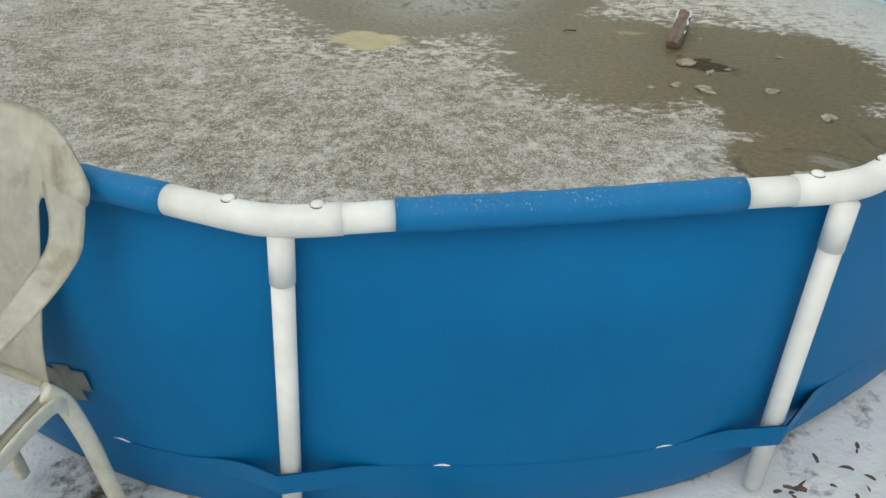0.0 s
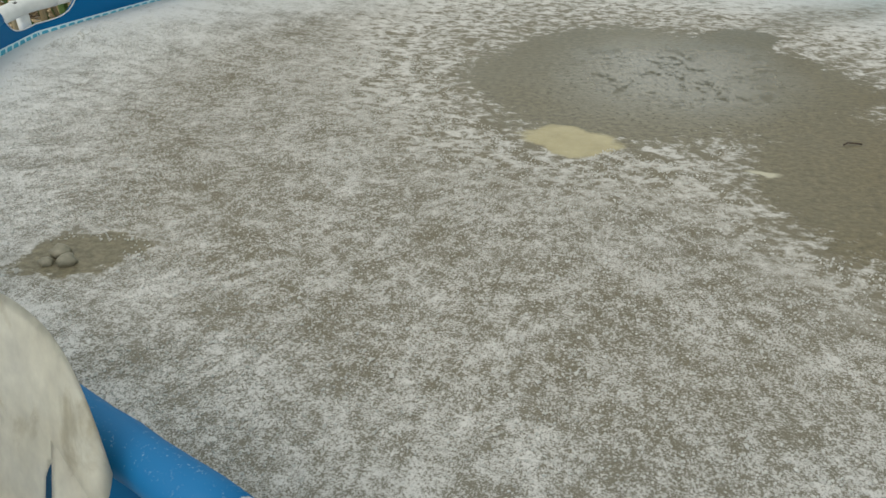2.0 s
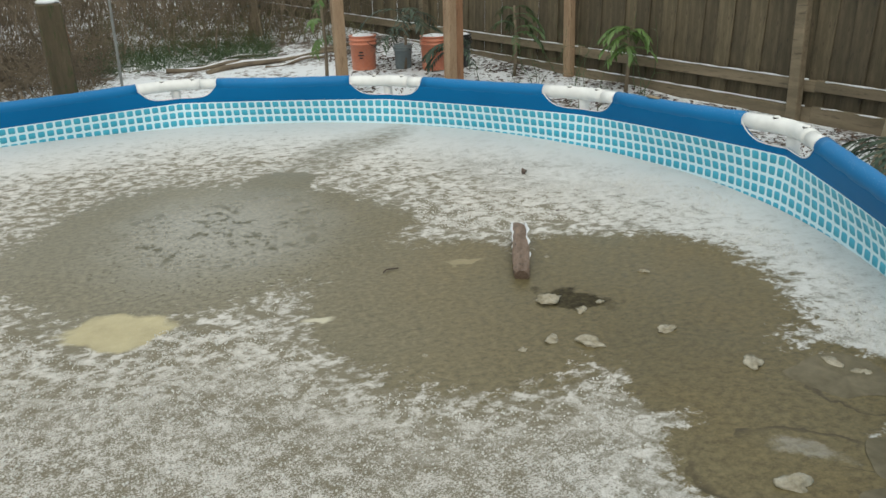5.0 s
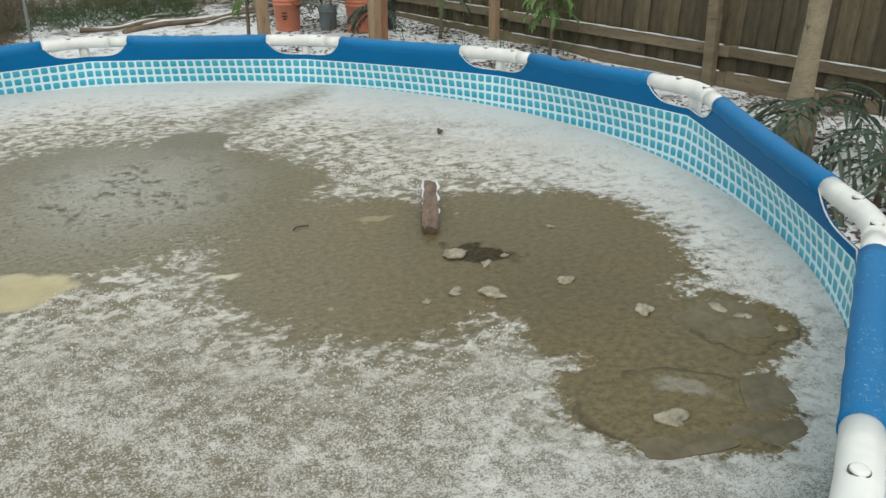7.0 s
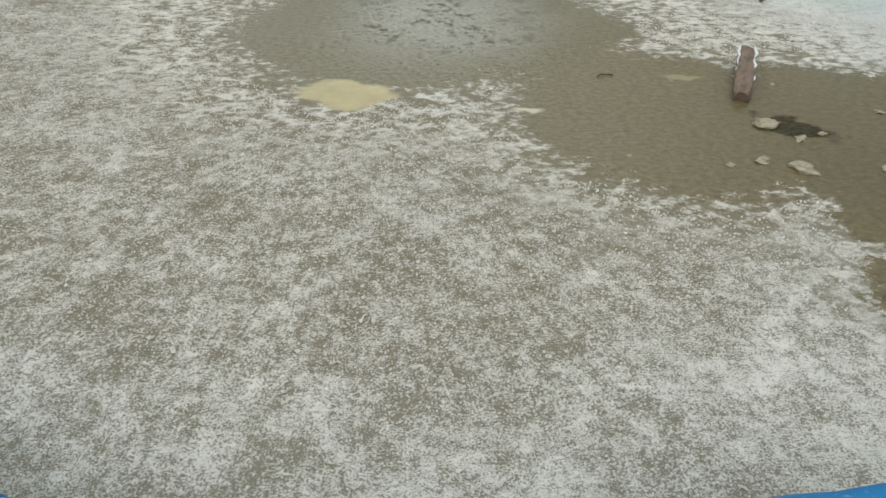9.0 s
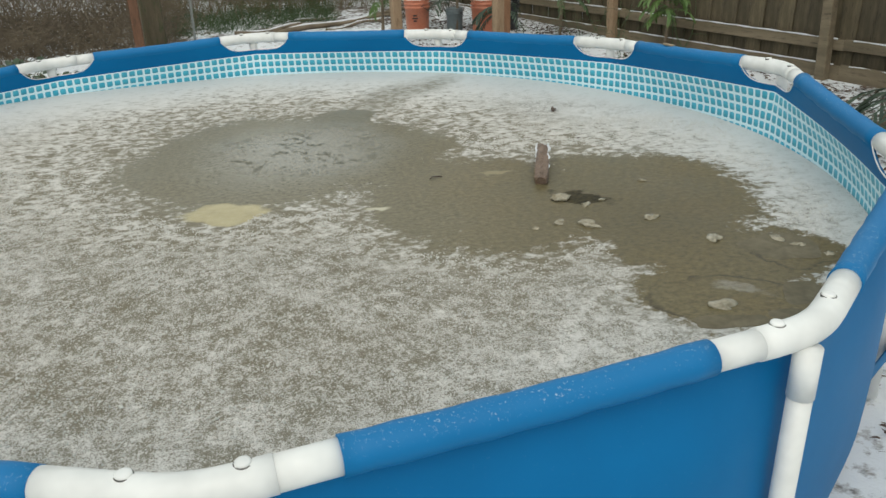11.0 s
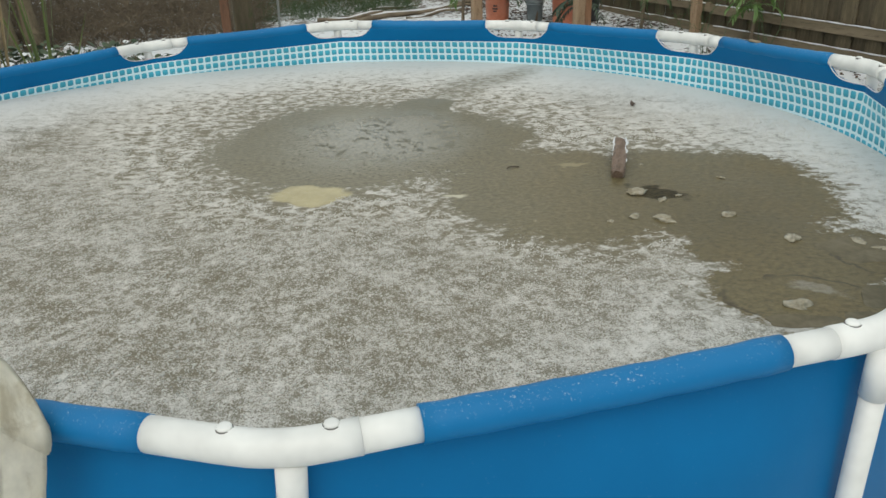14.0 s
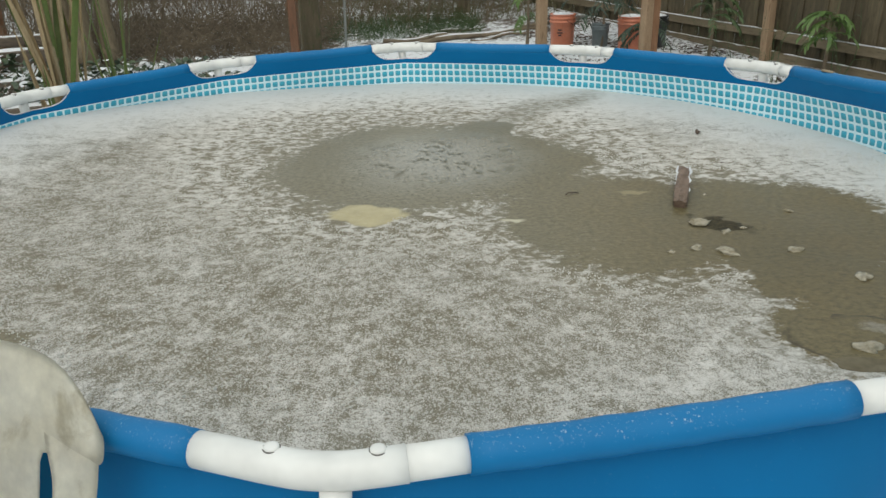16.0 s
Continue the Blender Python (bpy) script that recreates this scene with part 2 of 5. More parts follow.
def ice_material():
    """Half-melted slush on brown pool water: wet clear areas, crusted snow elsewhere."""
    m, nt, b = material("slush_ice", 0.5)
    v = coords(nt)
    wob = node(nt, "VectorMath", (noise_vec(nt, v, 2.2), (0.5, 0.5, 0.5)), operation="SUBTRACT").outputs[0]
    wob2 = node(nt, "VectorMath", (noise_vec(nt, v, 11.0), (0.5, 0.5, 0.5)), operation="SUBTRACT").outputs[0]
    q = node(nt, "VectorMath", (wob, (0.30, 0.30, 0.0)), operation="MULTIPLY").outputs[0]
    q2 = node(nt, "VectorMath", (wob2, (0.13, 0.13, 0.0)), operation="MULTIPLY").outputs[0]
    q = node(nt, "VectorMath", (node(nt, "VectorMath", (v, q), operation="ADD").outputs[0], q2), operation="ADD").outputs[0]

    def blob(x, y, rx, ry, turn=0.0):
        mp = nt.nodes.new("ShaderNodeMapping")
        mp.vector_type = "TEXTURE"
        mp.inputs["Location"].default_value = (x, y, 0)
        mp.inputs["Rotation"].default_value = (0, 0, radians(turn))
        mp.inputs["Scale"].default_value = (rx, ry, 1000)
        nt.links.new(q, mp.inputs[0])
        return node(nt, "VectorMath", (mp.outputs[0],), operation="LENGTH").outputs["Value"]

    def union(*ds):
        d = ds[0]
        for e in ds[1:]:
            d = node(nt, "Math", (d, e, 0.12), operation="SMOOTH_MIN").outputs[0]
        return d

    d = union(blob(0.08, 0.34, 0.59, 0.73), blob(0.52, 0.30, 0.42, 0.54), blob(0.50, 0.94, 0.24, 0.15, 47), blob(0.86, -0.45, 0.45, 0.52), blob(1.38, -0.53, 0.49, 0.52),
              blob(1.50, -1.12, 0.24, 0.20), blob(1.34, -1.0, 0.24, 0.26), blob(1.28, -1.36, 0.28, 0.22), blob(-1.015, -1.27, 0.125, 0.08, 42))
    fray = calc(nt, "MULTIPLY", calc(nt, "SUBTRACT", noise_tex(nt, v, 120, 4, 0.85), 0.5), 0.45)
    streak = coords(nt, (1.0, 1.25, 1.0))
    flake = noise_tex(nt, streak, 24, 5, 0.7, 0.3)
    sheet = noise_tex(nt, streak, 15.0, 6, 0.65, 0.8)
    d = calc(nt, "ADD", calc(nt, "ADD", d, fray), calc(nt, "MULTIPLY", calc(nt, "SUBTRACT", flake, 0.5), 0.8))
    isle = blob(1.31, -1.35, 0.085, 0.038, -42)
    wet = ramp(nt, calc(nt, "ADD", d, calc(nt, "MULTIPLY", calc(nt, "SUBTRACT", noise_tex(nt, v, 32, 4, 0.7), 0.5), 0.30)), (0.90, 1.0), (1.09, 0.0))
    sep = node(nt, "SeparateXYZ", (v,))
    rad = node(nt, "VectorMath", (node(nt, "VectorMath", (v, (1, 1, 0)), operation="MULTIPLY").outputs[0],), operation="LENGTH").outputs["Value"]
    wet = calc(nt, "MULTIPLY", wet, ramp(nt, calc(nt, "ADD", isle, calc(nt, "MULTIPLY", fray, 2.2)), (0.6, 0.72), (1.3, 1.0)))
    edge = ramp(nt, calc(nt, "DIVIDE", rad, 2.3), (0.62, 0.0), (0.93, 1.0))
    edge = calc(nt, "MULTIPLY", edge, node(nt, "MapRange", (sep.outputs[1], -2.0, -0.4, 0.30, 1.0)).outputs[0])
    # flaky crust near the wet parts, fine white specks elsewhere, a pale film along the walls
    near = ramp(nt, calc(nt, "MULTIPLY", d, 0.38), (0.40, 0.0), (0.88, 1.0))
    speck = noise_tex(nt, v, 85, 5, 0.85)
    grit = noise_tex(nt, v, 270, 3, 0.8)
    speck2 = noise_tex(nt, v, 34, 5, 0.75)
    clump = noise_tex(nt, v, 12, 5, 0.7)
    broad = noise_tex(nt, v, 4.2, 6, 0.7)
    lift = calc(nt, "ADD", calc(nt, "MULTIPLY", edge, 0.10), calc(nt, "MULTIPLY", calc(nt, "SUBTRACT", broad, 0.5), 0.17))
    lift = calc(nt, "ADD", lift, calc(nt, "MULTIPLY", calc(nt, "SUBTRACT", clump, 0.5), 0.21))
    fine_lvl = calc(nt, "ADD", calc(nt, "ADD", calc(nt, "MULTIPLY", grit, 0.46), calc(nt, "ADD", calc(nt, "MULTIPLY", speck, 0.28), calc(nt, "MULTIPLY", speck2, 0.26))), lift)
    fine = ramp(nt, fine_lvl, (0.474, 0.0), (0.502, 0.26), (0.528, 0.72), (0.568, 1.0))
    flak_lvl = calc(nt, "ADD", calc(nt, "MULTIPLY", sheet, 0.42), calc(nt, "MULTIPLY", flake, 0.28))
    flak_lvl = calc(nt, "ADD", flak_lvl, calc(nt, "ADD", calc(nt, "MULTIPLY", speck2, 0.16), calc(nt, "MULTIPLY", speck, 0.14)))
    flak_lvl = calc(nt, "ADD", flak_lvl, calc(nt, "ADD", calc(nt, "MULTIPLY", edge, 0.075), calc(nt, "MULTIPLY", near, 0.055)))
    flak = ramp(nt, flak_lvl, (0.478, 0.0), (0.512, 0.36), (0.545, 0.72), (0.61, 0.95))
    pick = ramp(nt, calc(nt, "ADD", near, calc(nt, "MULTIPLY", sep.outputs[1], -0.35)), (0.35, 0.0), (0.75, 1.0))
    snow = mixc(nt, pick, flak, fine)
    level = fine_lvl
    slush = mixc(nt, broad, (0.156, 0.135, 0.088), (0.232, 0.206, 0.146))
    slush = mixc(nt, calc(nt, "MULTIPLY", edge, 0.6), slush, (0.36, 0.385, 0.38))
    crust = mixc(nt, edge, (0.725, 0.70, 0.66), (0.615, 0.63, 0.625))
    dry = mixc(nt, calc(nt, "MULTIPLY", snow, 0.94), slush, crust)
    # the open, wet parts
    tint = ramp(nt, noise_tex(nt, v, 1.6, 4, 0.6), (0.3, (0.130, 0.110, 0.058)), (0.7, (0.156, 0.119, 0.053)))
    # greyer on the left, with the sky's reflection painted in as a paler middle
    tint = mixc(nt, node(nt, "MapRange", (sep.outputs[0], 0.2, 1.2, 0.0, 1.0)).outputs[0], mixc(nt, ramp(nt, blob(0.25, 0.36, 0.56, 0.66), (0.35, 1.0), (1.0, 0.0)), (0.190, 0.168, 0.112), (0.250, 0.230, 0.175)), tint)
    mott = ramp(nt, noise_tex(nt, streak, 46, 6, 0.78), (0.35, 0.62), (0.65, 1.33))
    water = mixc(nt, 1.0, tint, mott, "MULTIPLY")
    stain = ramp(nt, blob(1.36, -0.80, 0.62, 0.60, -30), (0.1, 0.82), (1.25, 1.0))
    water = mixc(nt, 1.0, water, stain, "MULTIPLY")
    shoal = ramp(nt, blob(-0.035, -0.325, 0.165, 0.098, -5), (0.80, 1.0), (1.05, 0.0))
    shoal2 = ramp(nt, blob(0.49, -0.425, 0.065, 0.028, 0), (0.5, 0.9), (1.3, 0.0))
    shoal3 = ramp(nt, blob(0.97, -0.21, 0.08, 0.025, 10), (0.7, 0.5), (1.1, 0.0))
    col = mixc(nt, wet, dry, water)
    col = mixc(nt, shoal, col, ramp(nt, noise_tex(nt, v, 14, 5, 0.6), (0.3, (0.40, 0.34, 0.20)), (0.7, (0.52, 0.46, 0.28))))
    col = mixc(nt, shoal2, col, (0.58, 0.54, 0.41))
    col = mixc(nt, shoal3, col, (0.40, 0.34, 0.2))
    spots = ramp(nt, noise_tex(nt, v, 21, 5, 0.65), (0.505, 0.0), (0.55, 0.95))
    ring = ramp(nt, blob(0.25, 0.38, 0.50, 0.58), (0.25, 1.0), (0.95, 0.0))
    core = ramp(nt, blob(0.23, 0.38, 0.48, 0.46), (0.55, 1.0), (1.0, 0.0))
    spots = calc(nt, "MULTIPLY", calc(nt, "MULTIPLY", spots, ramp(nt, noise_tex(nt, v, 6, 3, 0.6), (0.46, 0.0), (0.54, 1.0))), core)
    dots = calc(nt, "MULTIPLY", ramp(nt, noise_tex(nt, v, 52, 4, 0.6), (0.585, 0.0), (0.63, 0.8)), ramp(nt, blob(0.30, 0.30, 0.62, 0.66), (0.7, 1.0), (1.05, 0.0)))
    spots = calc(nt, "MAXIMUM", spots, dots)
    col = mixc(nt, spots, col, (0.078, 0.068, 0.030))
    for bx, by, rx, ry, turn in ((1.585, -1.14, 0.125, 0.09, -20), (1.28, -1.40, 0.25, 0.145, -10), (1.34, -1.475, 0.16, 0.05, -16)):
        rim = ramp(nt, blob(bx, by, rx, ry, turn), (0.86, 0.0), (0.955, 0.75), (0.99, 0.75), (1.06, 0.0))
        rim = calc(nt, "MULTIPLY", rim, ramp(nt, noise_tex(nt, v, 9, 3, 0.6), (0.40, 0.0), (0.55, 1.0)))
        col = mixc(nt, rim, col, (0.045, 0.036, 0.02))
    hole = ramp(nt, blob(1.195, -0.552, 0.105, 0.062, -28), (0.8, 1.0), (1.05, 0.0))
    col = mixc(nt, hole, col, ramp(nt, noise_tex(nt, v, 60, 4, 0.7), (0.35, (0.018, 0.014, 0.008)), (0.65, (0.075, 0.062, 0.032))))
    # a dull brown lane through the crust to the far wall
    lane = ramp(nt, blob(0.90, 1.45, 0.68, 0.20, 47), (0.35, 0.95), (1.1, 0.0))
    col = mixc(nt, calc(nt, "MULTIPLY", lane, ramp(nt, flake, (0.4, 1.0), (0.62, 0.35))), col, (0.21, 0.195, 0.15))
    nt.links.new(col, b.inputs["Base Color"])
    smooth_part = calc(nt, "MULTIPLY", ring, calc(nt, "SUBTRACT", 1.0, spots))
    wetr = mixc(nt, smooth_part, (0.36, 0.36, 0.36), (0.14, 0.14, 0.14))
    nt.links.new(mixc(nt, wet, (0.68, 0.68, 0.68), wetr), b.inputs["Roughness"])
    gloss = mixc(nt, wet, (0.5, 0.5, 0.5), mixc(nt, smooth_part, (0.2, 0.2, 0.2), (0.62, 0.62, 0.62)))
    nt.links.new(mixc(nt, hole, gloss, (0.03, 0.03, 0.03)), b.inputs["Specular IOR Level"])
    h = mixc(nt, wet, mixc(nt, 0.5, snow, level), mixc(nt, smooth_part, ramp(nt, speck2, (0.3, 0.42), (0.7, 0.58)), (0.5, 0.5, 0.5)))
    bump(nt, b, h, 0.55, 0.006)
    return m


def noise_vec(nt, vec, scale):
    n = nt.nodes.new("ShaderNodeTexNoise")
    nt.links.new(vec, n.inputs["Vector"])
    n.inputs["Scale"].default_value, n.inputs["Detail"].default_value = scale, 4.0
    return n.outputs["Color"]


ICE = ice_material()

# ---------------------------------------------------------------- ground
bm = bmesh.new()
radii = [0.0] + [0.25 * k for k in range(1, 49)] + [13.5, 16, 20, 27, 40, 70, 130, 300]
rings = []
for r in radii:
    if r == 0:
        rings.append([bm.verts.new((0, 0, ground_z(0, 0) - 0.03))])
        continue
    ring = []
    for k in range(120):
        a = 2 * math.pi * k / 120
        x, y = r * math.cos(a), r * math.sin(a)
        z = ground_z(x, y) if r < 12 else ground_z(12 * math.cos(a), 12 * math.sin(a))
        n = 0.035 * noise.noise(Vector((x, y, 0)) * 1.1) + 0.012 * noise.noise(Vector((x, y, 3)) * 4)
        ring.append(bm.verts.new((x, y, z + (n if r > 2.4 else -0.03))))
    rings.append(ring)
for r0, r1 in zip(rings, rings[1:]):
    for k in range(120):
        if len(r0) == 1:
            bm.faces.new((r0[0], r1[k], r1[(k + 1) % 120]))
        else:
            bm.faces.new((r0[k], r1[k], r1[(k + 1) % 120], r0[(k + 1) % 120]))
ground = part("ground", bm, GROUND)
tagged(ground, "thin snow over brown leaf litter and bare soil", "ground", kind="structure")

# ---------------------------------------------------------------- the pool
pool = new("swimming_pool")
tagged(pool, "round blue vinyl frame pool with white pipe rim", "swimming pool")
HALF = 0.226          # half length of the bare white pipe at a joint
SHALLOW = (8, 9, 10)  # joints where the cloth is pulled right up to the pipe


def rim_point(i, f):
    """A point of the top rail between joint i and the next one anticlockwise (i - 1), f from 0 to 1."""
    return joint(i).lerp(joint(i - 1), f)


COLS = 28
BAND = 0.098    # from the rail's axis down to the printed tiles


def wall_column(i, f):
    """The top of the cloth, the bottom and the turn at that place of the wall."""
    top = rim_point(i, f)
    seg = (joint(i - 1) - joint(i)).length
    dist = min(f, 1 - f) * seg
    at = i if f < 0.5 else i - 1
    deep = 0.036 if at % 12 in SHALLOW else 0.070
    cut = deep * (1 - min(1, dist / (HALF - 0.012)) ** 5) if dist < HALF - 0.012 else 0.0
    return top, cut, math.atan2(top.y, top.x)


def rounded(a):
    """The radius of the wall where the water has pulled it round: from joint to joint without corners."""
    d = (math.degrees(a) + 92.6) % 360 / 30.0
    k = math.floor(d)
    r0, r1 = (math.hypot(*joint(9 - k - e).xy) for e in (0, 1))
    g = d - k
    g = g * g * (3 - 2 * g)
    return (r0 + (r1 - r0) * g) * 0.984


def wall_point(top, a, depth, inward):
    out = Vector((math.cos(a), math.sin(a), 0))
    rt = math.hypot(top.x, top.y)
    low = rounded(a) - 0.006
    gz = ground_z(rt * math.cos(a), rt * math.sin(a)) - 0.02
    full = top.z - gz
    u = depth / full
    mix = min(1.0, u * 3.2)
    mix = mix * mix * (3 - 2 * mix)
    r = (rt - 0.026) * (1 - mix) + low * mix + 0.012 * math.sin(math.pi * min(1, u))
    if u > 0.9:
        r -= 0.35 * (u - 0.9)
    return out * (r - inward) + Vector((0, 0, top.z - depth))


def build_wall():
    bm = bmesh.new()
    uvl = bm.loops.layers.uv.new("UVMap")
    steps = (0.0, 0.03, 0.06, BAND, 0.17, 0.23, 0.29, 0.36, 0.44, 0.53, 0.62, 0.71, 0.78)
    cols, run = [], 0.0
    for i in range(12, 0, -1):
        seg = (joint(i - 1) - joint(i)).length
        for k in range(COLS):
            # columns gather near the joints, where the cloth is cut out
            f = k / COLS
            f = f + 0.055 * math.sin(-4 * math.pi * f) / 1.0
            top, cut, a = wall_column(i, f)
            rt = math.hypot(top.x, top.y)
            gz = ground_z(rt * math.cos(a), rt * math.sin(a)) - 0.02
            full = top.z - gz
            ds = [max(cut, min(BAND, cut + (BAND - cut) * s / BAND)) if s <= BAND else s for s in steps]
            ds[-1] = full
            ds[-2] = min(ds[-2], full - 0.05)
            ds[-3] = min(ds[-3], full - 0.12)
            outer = [bm.verts.new(wall_point(top, a, d, -0.003)) for d in ds]
            inner = [bm.verts.new(wall_point(top, a, d, 0.003)) for d in ds]
            cols.append((outer, inner, run + seg * f, ds))
        run += seg
    n = len(cols)
    for c in range(n):
        o0, i0, s0, d0 = cols[c]
        o1, i1, s1, d1 = cols[(c + 1) % n]
        if c == n - 1:
            s1 = run
        for r in range(len(steps) - 1):
            f = bm.faces.new((o0[r], o0[r + 1], o1[r + 1], o1[r]))
            f.material_index = 0
            f = bm.faces.new((i0[r], i1[r], i1[r + 1], i0[r + 1]))
            f.material_index = 1 if r >= 3 else 0
            for lp, (s, d) in zip(f.loops, ((s0, d0[r]), (s1, d1[r]), (s1, d1[r + 1]), (s0, d0[r + 1]))):
                lp[uvl].uv = (s, BAND - d + 10 * 0.0448 * 0.97)
        bm.faces.new((o0[0], o1[0], i1[0], i0[0]))
    part("liner_wall", bm, (BLUE, PRINT), pool, "blue vinyl wall with a printed band of turquoise tiles inside")


build_wall()
for i in range(12, 0, -1):
    a, b2 = joint(i), joint(i - 1)
    d = (b2 - a).normalized()
    bm = bmesh.new()
    n = 14
    pts, rr = [], []
    L = (b2 - a).length
    for k in range(n + 1):
        s = HALF - 0.004 + (L - 2 * HALF + 0.008) * k / n
        sag = -0.004 * math.sin(math.pi * k / n)
        pts.append(a + d * s + Vector((0, 0, sag)))
        rr.append(PIPE + 0.0040 + 0.0012 * math.sin(k * 2.3 + i))
    tube(bm, pts, rr, 18)
    part("rail_sleeve", bm, FROSTED, pool)
    # white edging round the cut-out at this joint
    if i % 12 not in SHALLOW:
        bm = bmesh.new()
        pts = []
        for k in range(-12, 13):
            s = k / 12 * (HALF - 0.012)
            ii, ff = (i, s / L) if s >= 0 else (i + 1, 1 + s / L)
            top, cut, ang = wall_column(ii, ff)
            pts.append(wall_point(top, ang, cut, 0.004))
        tube(bm, pts, 0.0024, 6)
        part("cutout_edging", bm, EDGING, pool, "white welded edge")

# bottom sheet under the water
bm = bmesh.new()
bm.faces.new([bm.verts.new((rounded(radians(5 * k)) * 0.93 * math.cos(radians(5 * k)), rounded(radians(5 * k)) * 0.93 * math.sin(radians(5 * k)),
                            ground_z(0, 0) + 0.02 + 0.03 * math.cos(radians(5 * k)))) for k in range(72)])
part("liner_floor", bm, BLUE, pool)

for i in range(1, 13):
    j = joint(i)
    L0 = (joint(i + 1) - j).normalized()
    L1 = (joint(i - 1) - j).normalized()
    seam = L1 if i == 9 else L0        # the side on which the fitting ends short
    plain = L0 if i == 9 else L1
    out = Vector((j.x, j.y, 0)).normalized()
    bm = bmesh.new()
    pts = [j + plain * HALF]
    pts += [j + plain * s for s in (0.16, 0.10)]
    for t in (0.2, 0.35, 0.5, 0.65, 0.8):
        pts.append((j + plain * 0.08) * (1 - t) ** 2 + 2 * t * (1 - t) * j + (j + seam * 0.08) * t * t)
    pts += [j + seam * s for s in (0.09, 0.128)]
    tube(bm, pts, PIPE + 0.0018, 20)
    fitting = part("corner_joint", bm, PVC, pool, "white moulded three-way pipe joint")
    bm = bmesh.new()
    tube(bm, [j + seam * 0.12, j + seam * HALF], PIPE, 20)
    part("rail_end", bm, PVC, pool)
    for side in (plain, seam):
        bm = bmesh.new()
        q = j + side * 0.085 + Vector((0, 0, PIPE - 0.001)) - out * 0.004
        tube(bm, [q, q + Vector((0, 0, 0.004)), q + Vector((0, 0, 0.0062)), q + Vector((0, 0, 0.0072))], [0.0125, 0.0125, 0.0112, 0.007], 16)
        pin = part("pin", bm, PVC, fitting, "white push pin")
        # a dark disc under the pin, just wide enough to show as a ring
        bm = bmesh.new()
        tube(bm, [q - Vector((0, 0, 0.004)), q + Vector((0, 0, 0.0022))], 0.0142, 16)
        part("pin_gap", bm, DARKRING, fitting, "dark ring round the pin")
    twist = Vector((out.y, -out.x, 0))
    back = twist * (0.045 if i == 8 else 0.03)   # the frame has twisted a little
    foot = out * (math.hypot(j.x, j.y) + 0.004) + back
    foot.z = ground_z(foot.x, foot.y) - 0.005
    top = j + out * 0.006 + twist * (0.035 if i == 8 else -0.02)
    bm = bmesh.new()
    axis = (foot - top).normalized()
    tube(bm, [top + axis * 0.02, top + axis * 0.12], 0.0246, 18)
    part("leg_socket", bm, PVC, fitting)
    bm = bmesh.new()
    tube(bm, [top + axis * 0.115, foot], 0.0225, 18)
    part("leg", bm, PVC, pool)


def build_strap():
    """The blue band round the foot of the wall, which passes outside each leg."""
    bm = bmesh.new()
    top_row, low_row, run = [], [], []
    for i in range(12, 0, -1):
        for k in range(20):
            f = k / 20
            q = rim_point(i, f)
            a, rim_r = math.atan2(q.y, q.x) - radians(1.0), math.hypot(q.x, q.y)
            near = min(f, 1 - f) * 30.0
            bulge = 0.034 * max(0.0, 1 - near / 5.0)
            for z, row, rb in ((0.175, top_row, max(rim_r, rounded(a)) + 0.006 + bulge), (0.10, low_row, max(rim_r, rounded(a)) - 0.002 + bulge * 1.05)):
                gz = ground_z(rb * math.cos(a), rb * math.sin(a))
                dip = 0.012 * math.cos(radians(near) * 12) if row is low_row else 0
                row.append((rb, a, gz + z + dip + 0.032 * max(0.0, 1 - near / 6.0)))
    n = len(top_row)
    for off, flip in ((0.0, False), (-0.004, True)):
        vt = [bm.verts.new(((r + off) * math.cos(a), (r + off) * math.sin(a), z)) for r, a, z in top_row]
        vl = [bm.verts.new(((r + off) * math.cos(a), (r + off) * math.sin(a), z)) for r, a, z in low_row]
        for k in range(n):
            q = (vt[k], vl[k], vl[(k + 1) % n], vt[(k + 1) % n])
            bm.faces.new(q[::-1] if flip else q)
    part("leg_strap", bm, BLUE, pool, "blue vinyl band holding the legs")


build_strap()
for i, f, w in ((9, 0.30, 0.07), (10, 0.62, 0.08), (9, 0.74, 0.07)):
    q = rim_point(i, f)
    a, r = math.atan2(q.y, q.x), max(math.hypot(q.x, q.y), rounded(math.atan2(q.y, q.x)))
    z = ground_z(q.x, q.y) + 0.176
    bm = bmesh.new()
    tube(bm, [((r + 0.002) * math.cos(a + w * (k / 6 - 0.5) / r), (r + 0.002) * math.sin(a + w * (k / 6 - 0.5) / r), z + 0.002 * math.sin(k)) for k in range(7)],
         [0.0005, 0.002, 0.0034, 0.004, 0.0036, 0.002, 0.0005], 6)
    part("snow_sliver", bm, EDGING, pool, "sliver of snow behind the band")

# ---------------------------------------------------------------- the ice on the water
bm = bmesh.new()
rim = []
n = 144
for k in range(n):
    i = 12 - k // 12
    f = (k % 12) / 12
    top, cut, a = wall_column(i, f)
    q = wall_point(top, a, top.z - WATER_Z - ice_z(top.x, top.y), 0.004)
    rim.append((q.x, q.y))
centre = bm.verts.new((0, 0, 0))
prev = None
for s in [0.04 * k for k in range(1, 26)]:
    ring = [bm.verts.new((x * s, y * s, ice_z(x * s, y * s) + 0.006 * noise.noise(Vector((x * s, y * s, 0)) * 3) * (1 - s ** 8) + 0.005 * max(0, (s - 0.93) / 0.07) ** 2)) for x, y in rim]
    for k in range(n):
        if prev is None:
            bm.faces.new((centre, ring[k], ring[(k + 1) % n]))
        else:
            bm.faces.new((prev[k], ring[k], ring[(k + 1) % n], prev[(k + 1) % n]))
    prev = ring
ice = part("water", bm, ICE, at=pose(0, 0, WATER_Z))
tagged(ice, "brown pool water under melting ice and grey slush", "water", kind="structure")

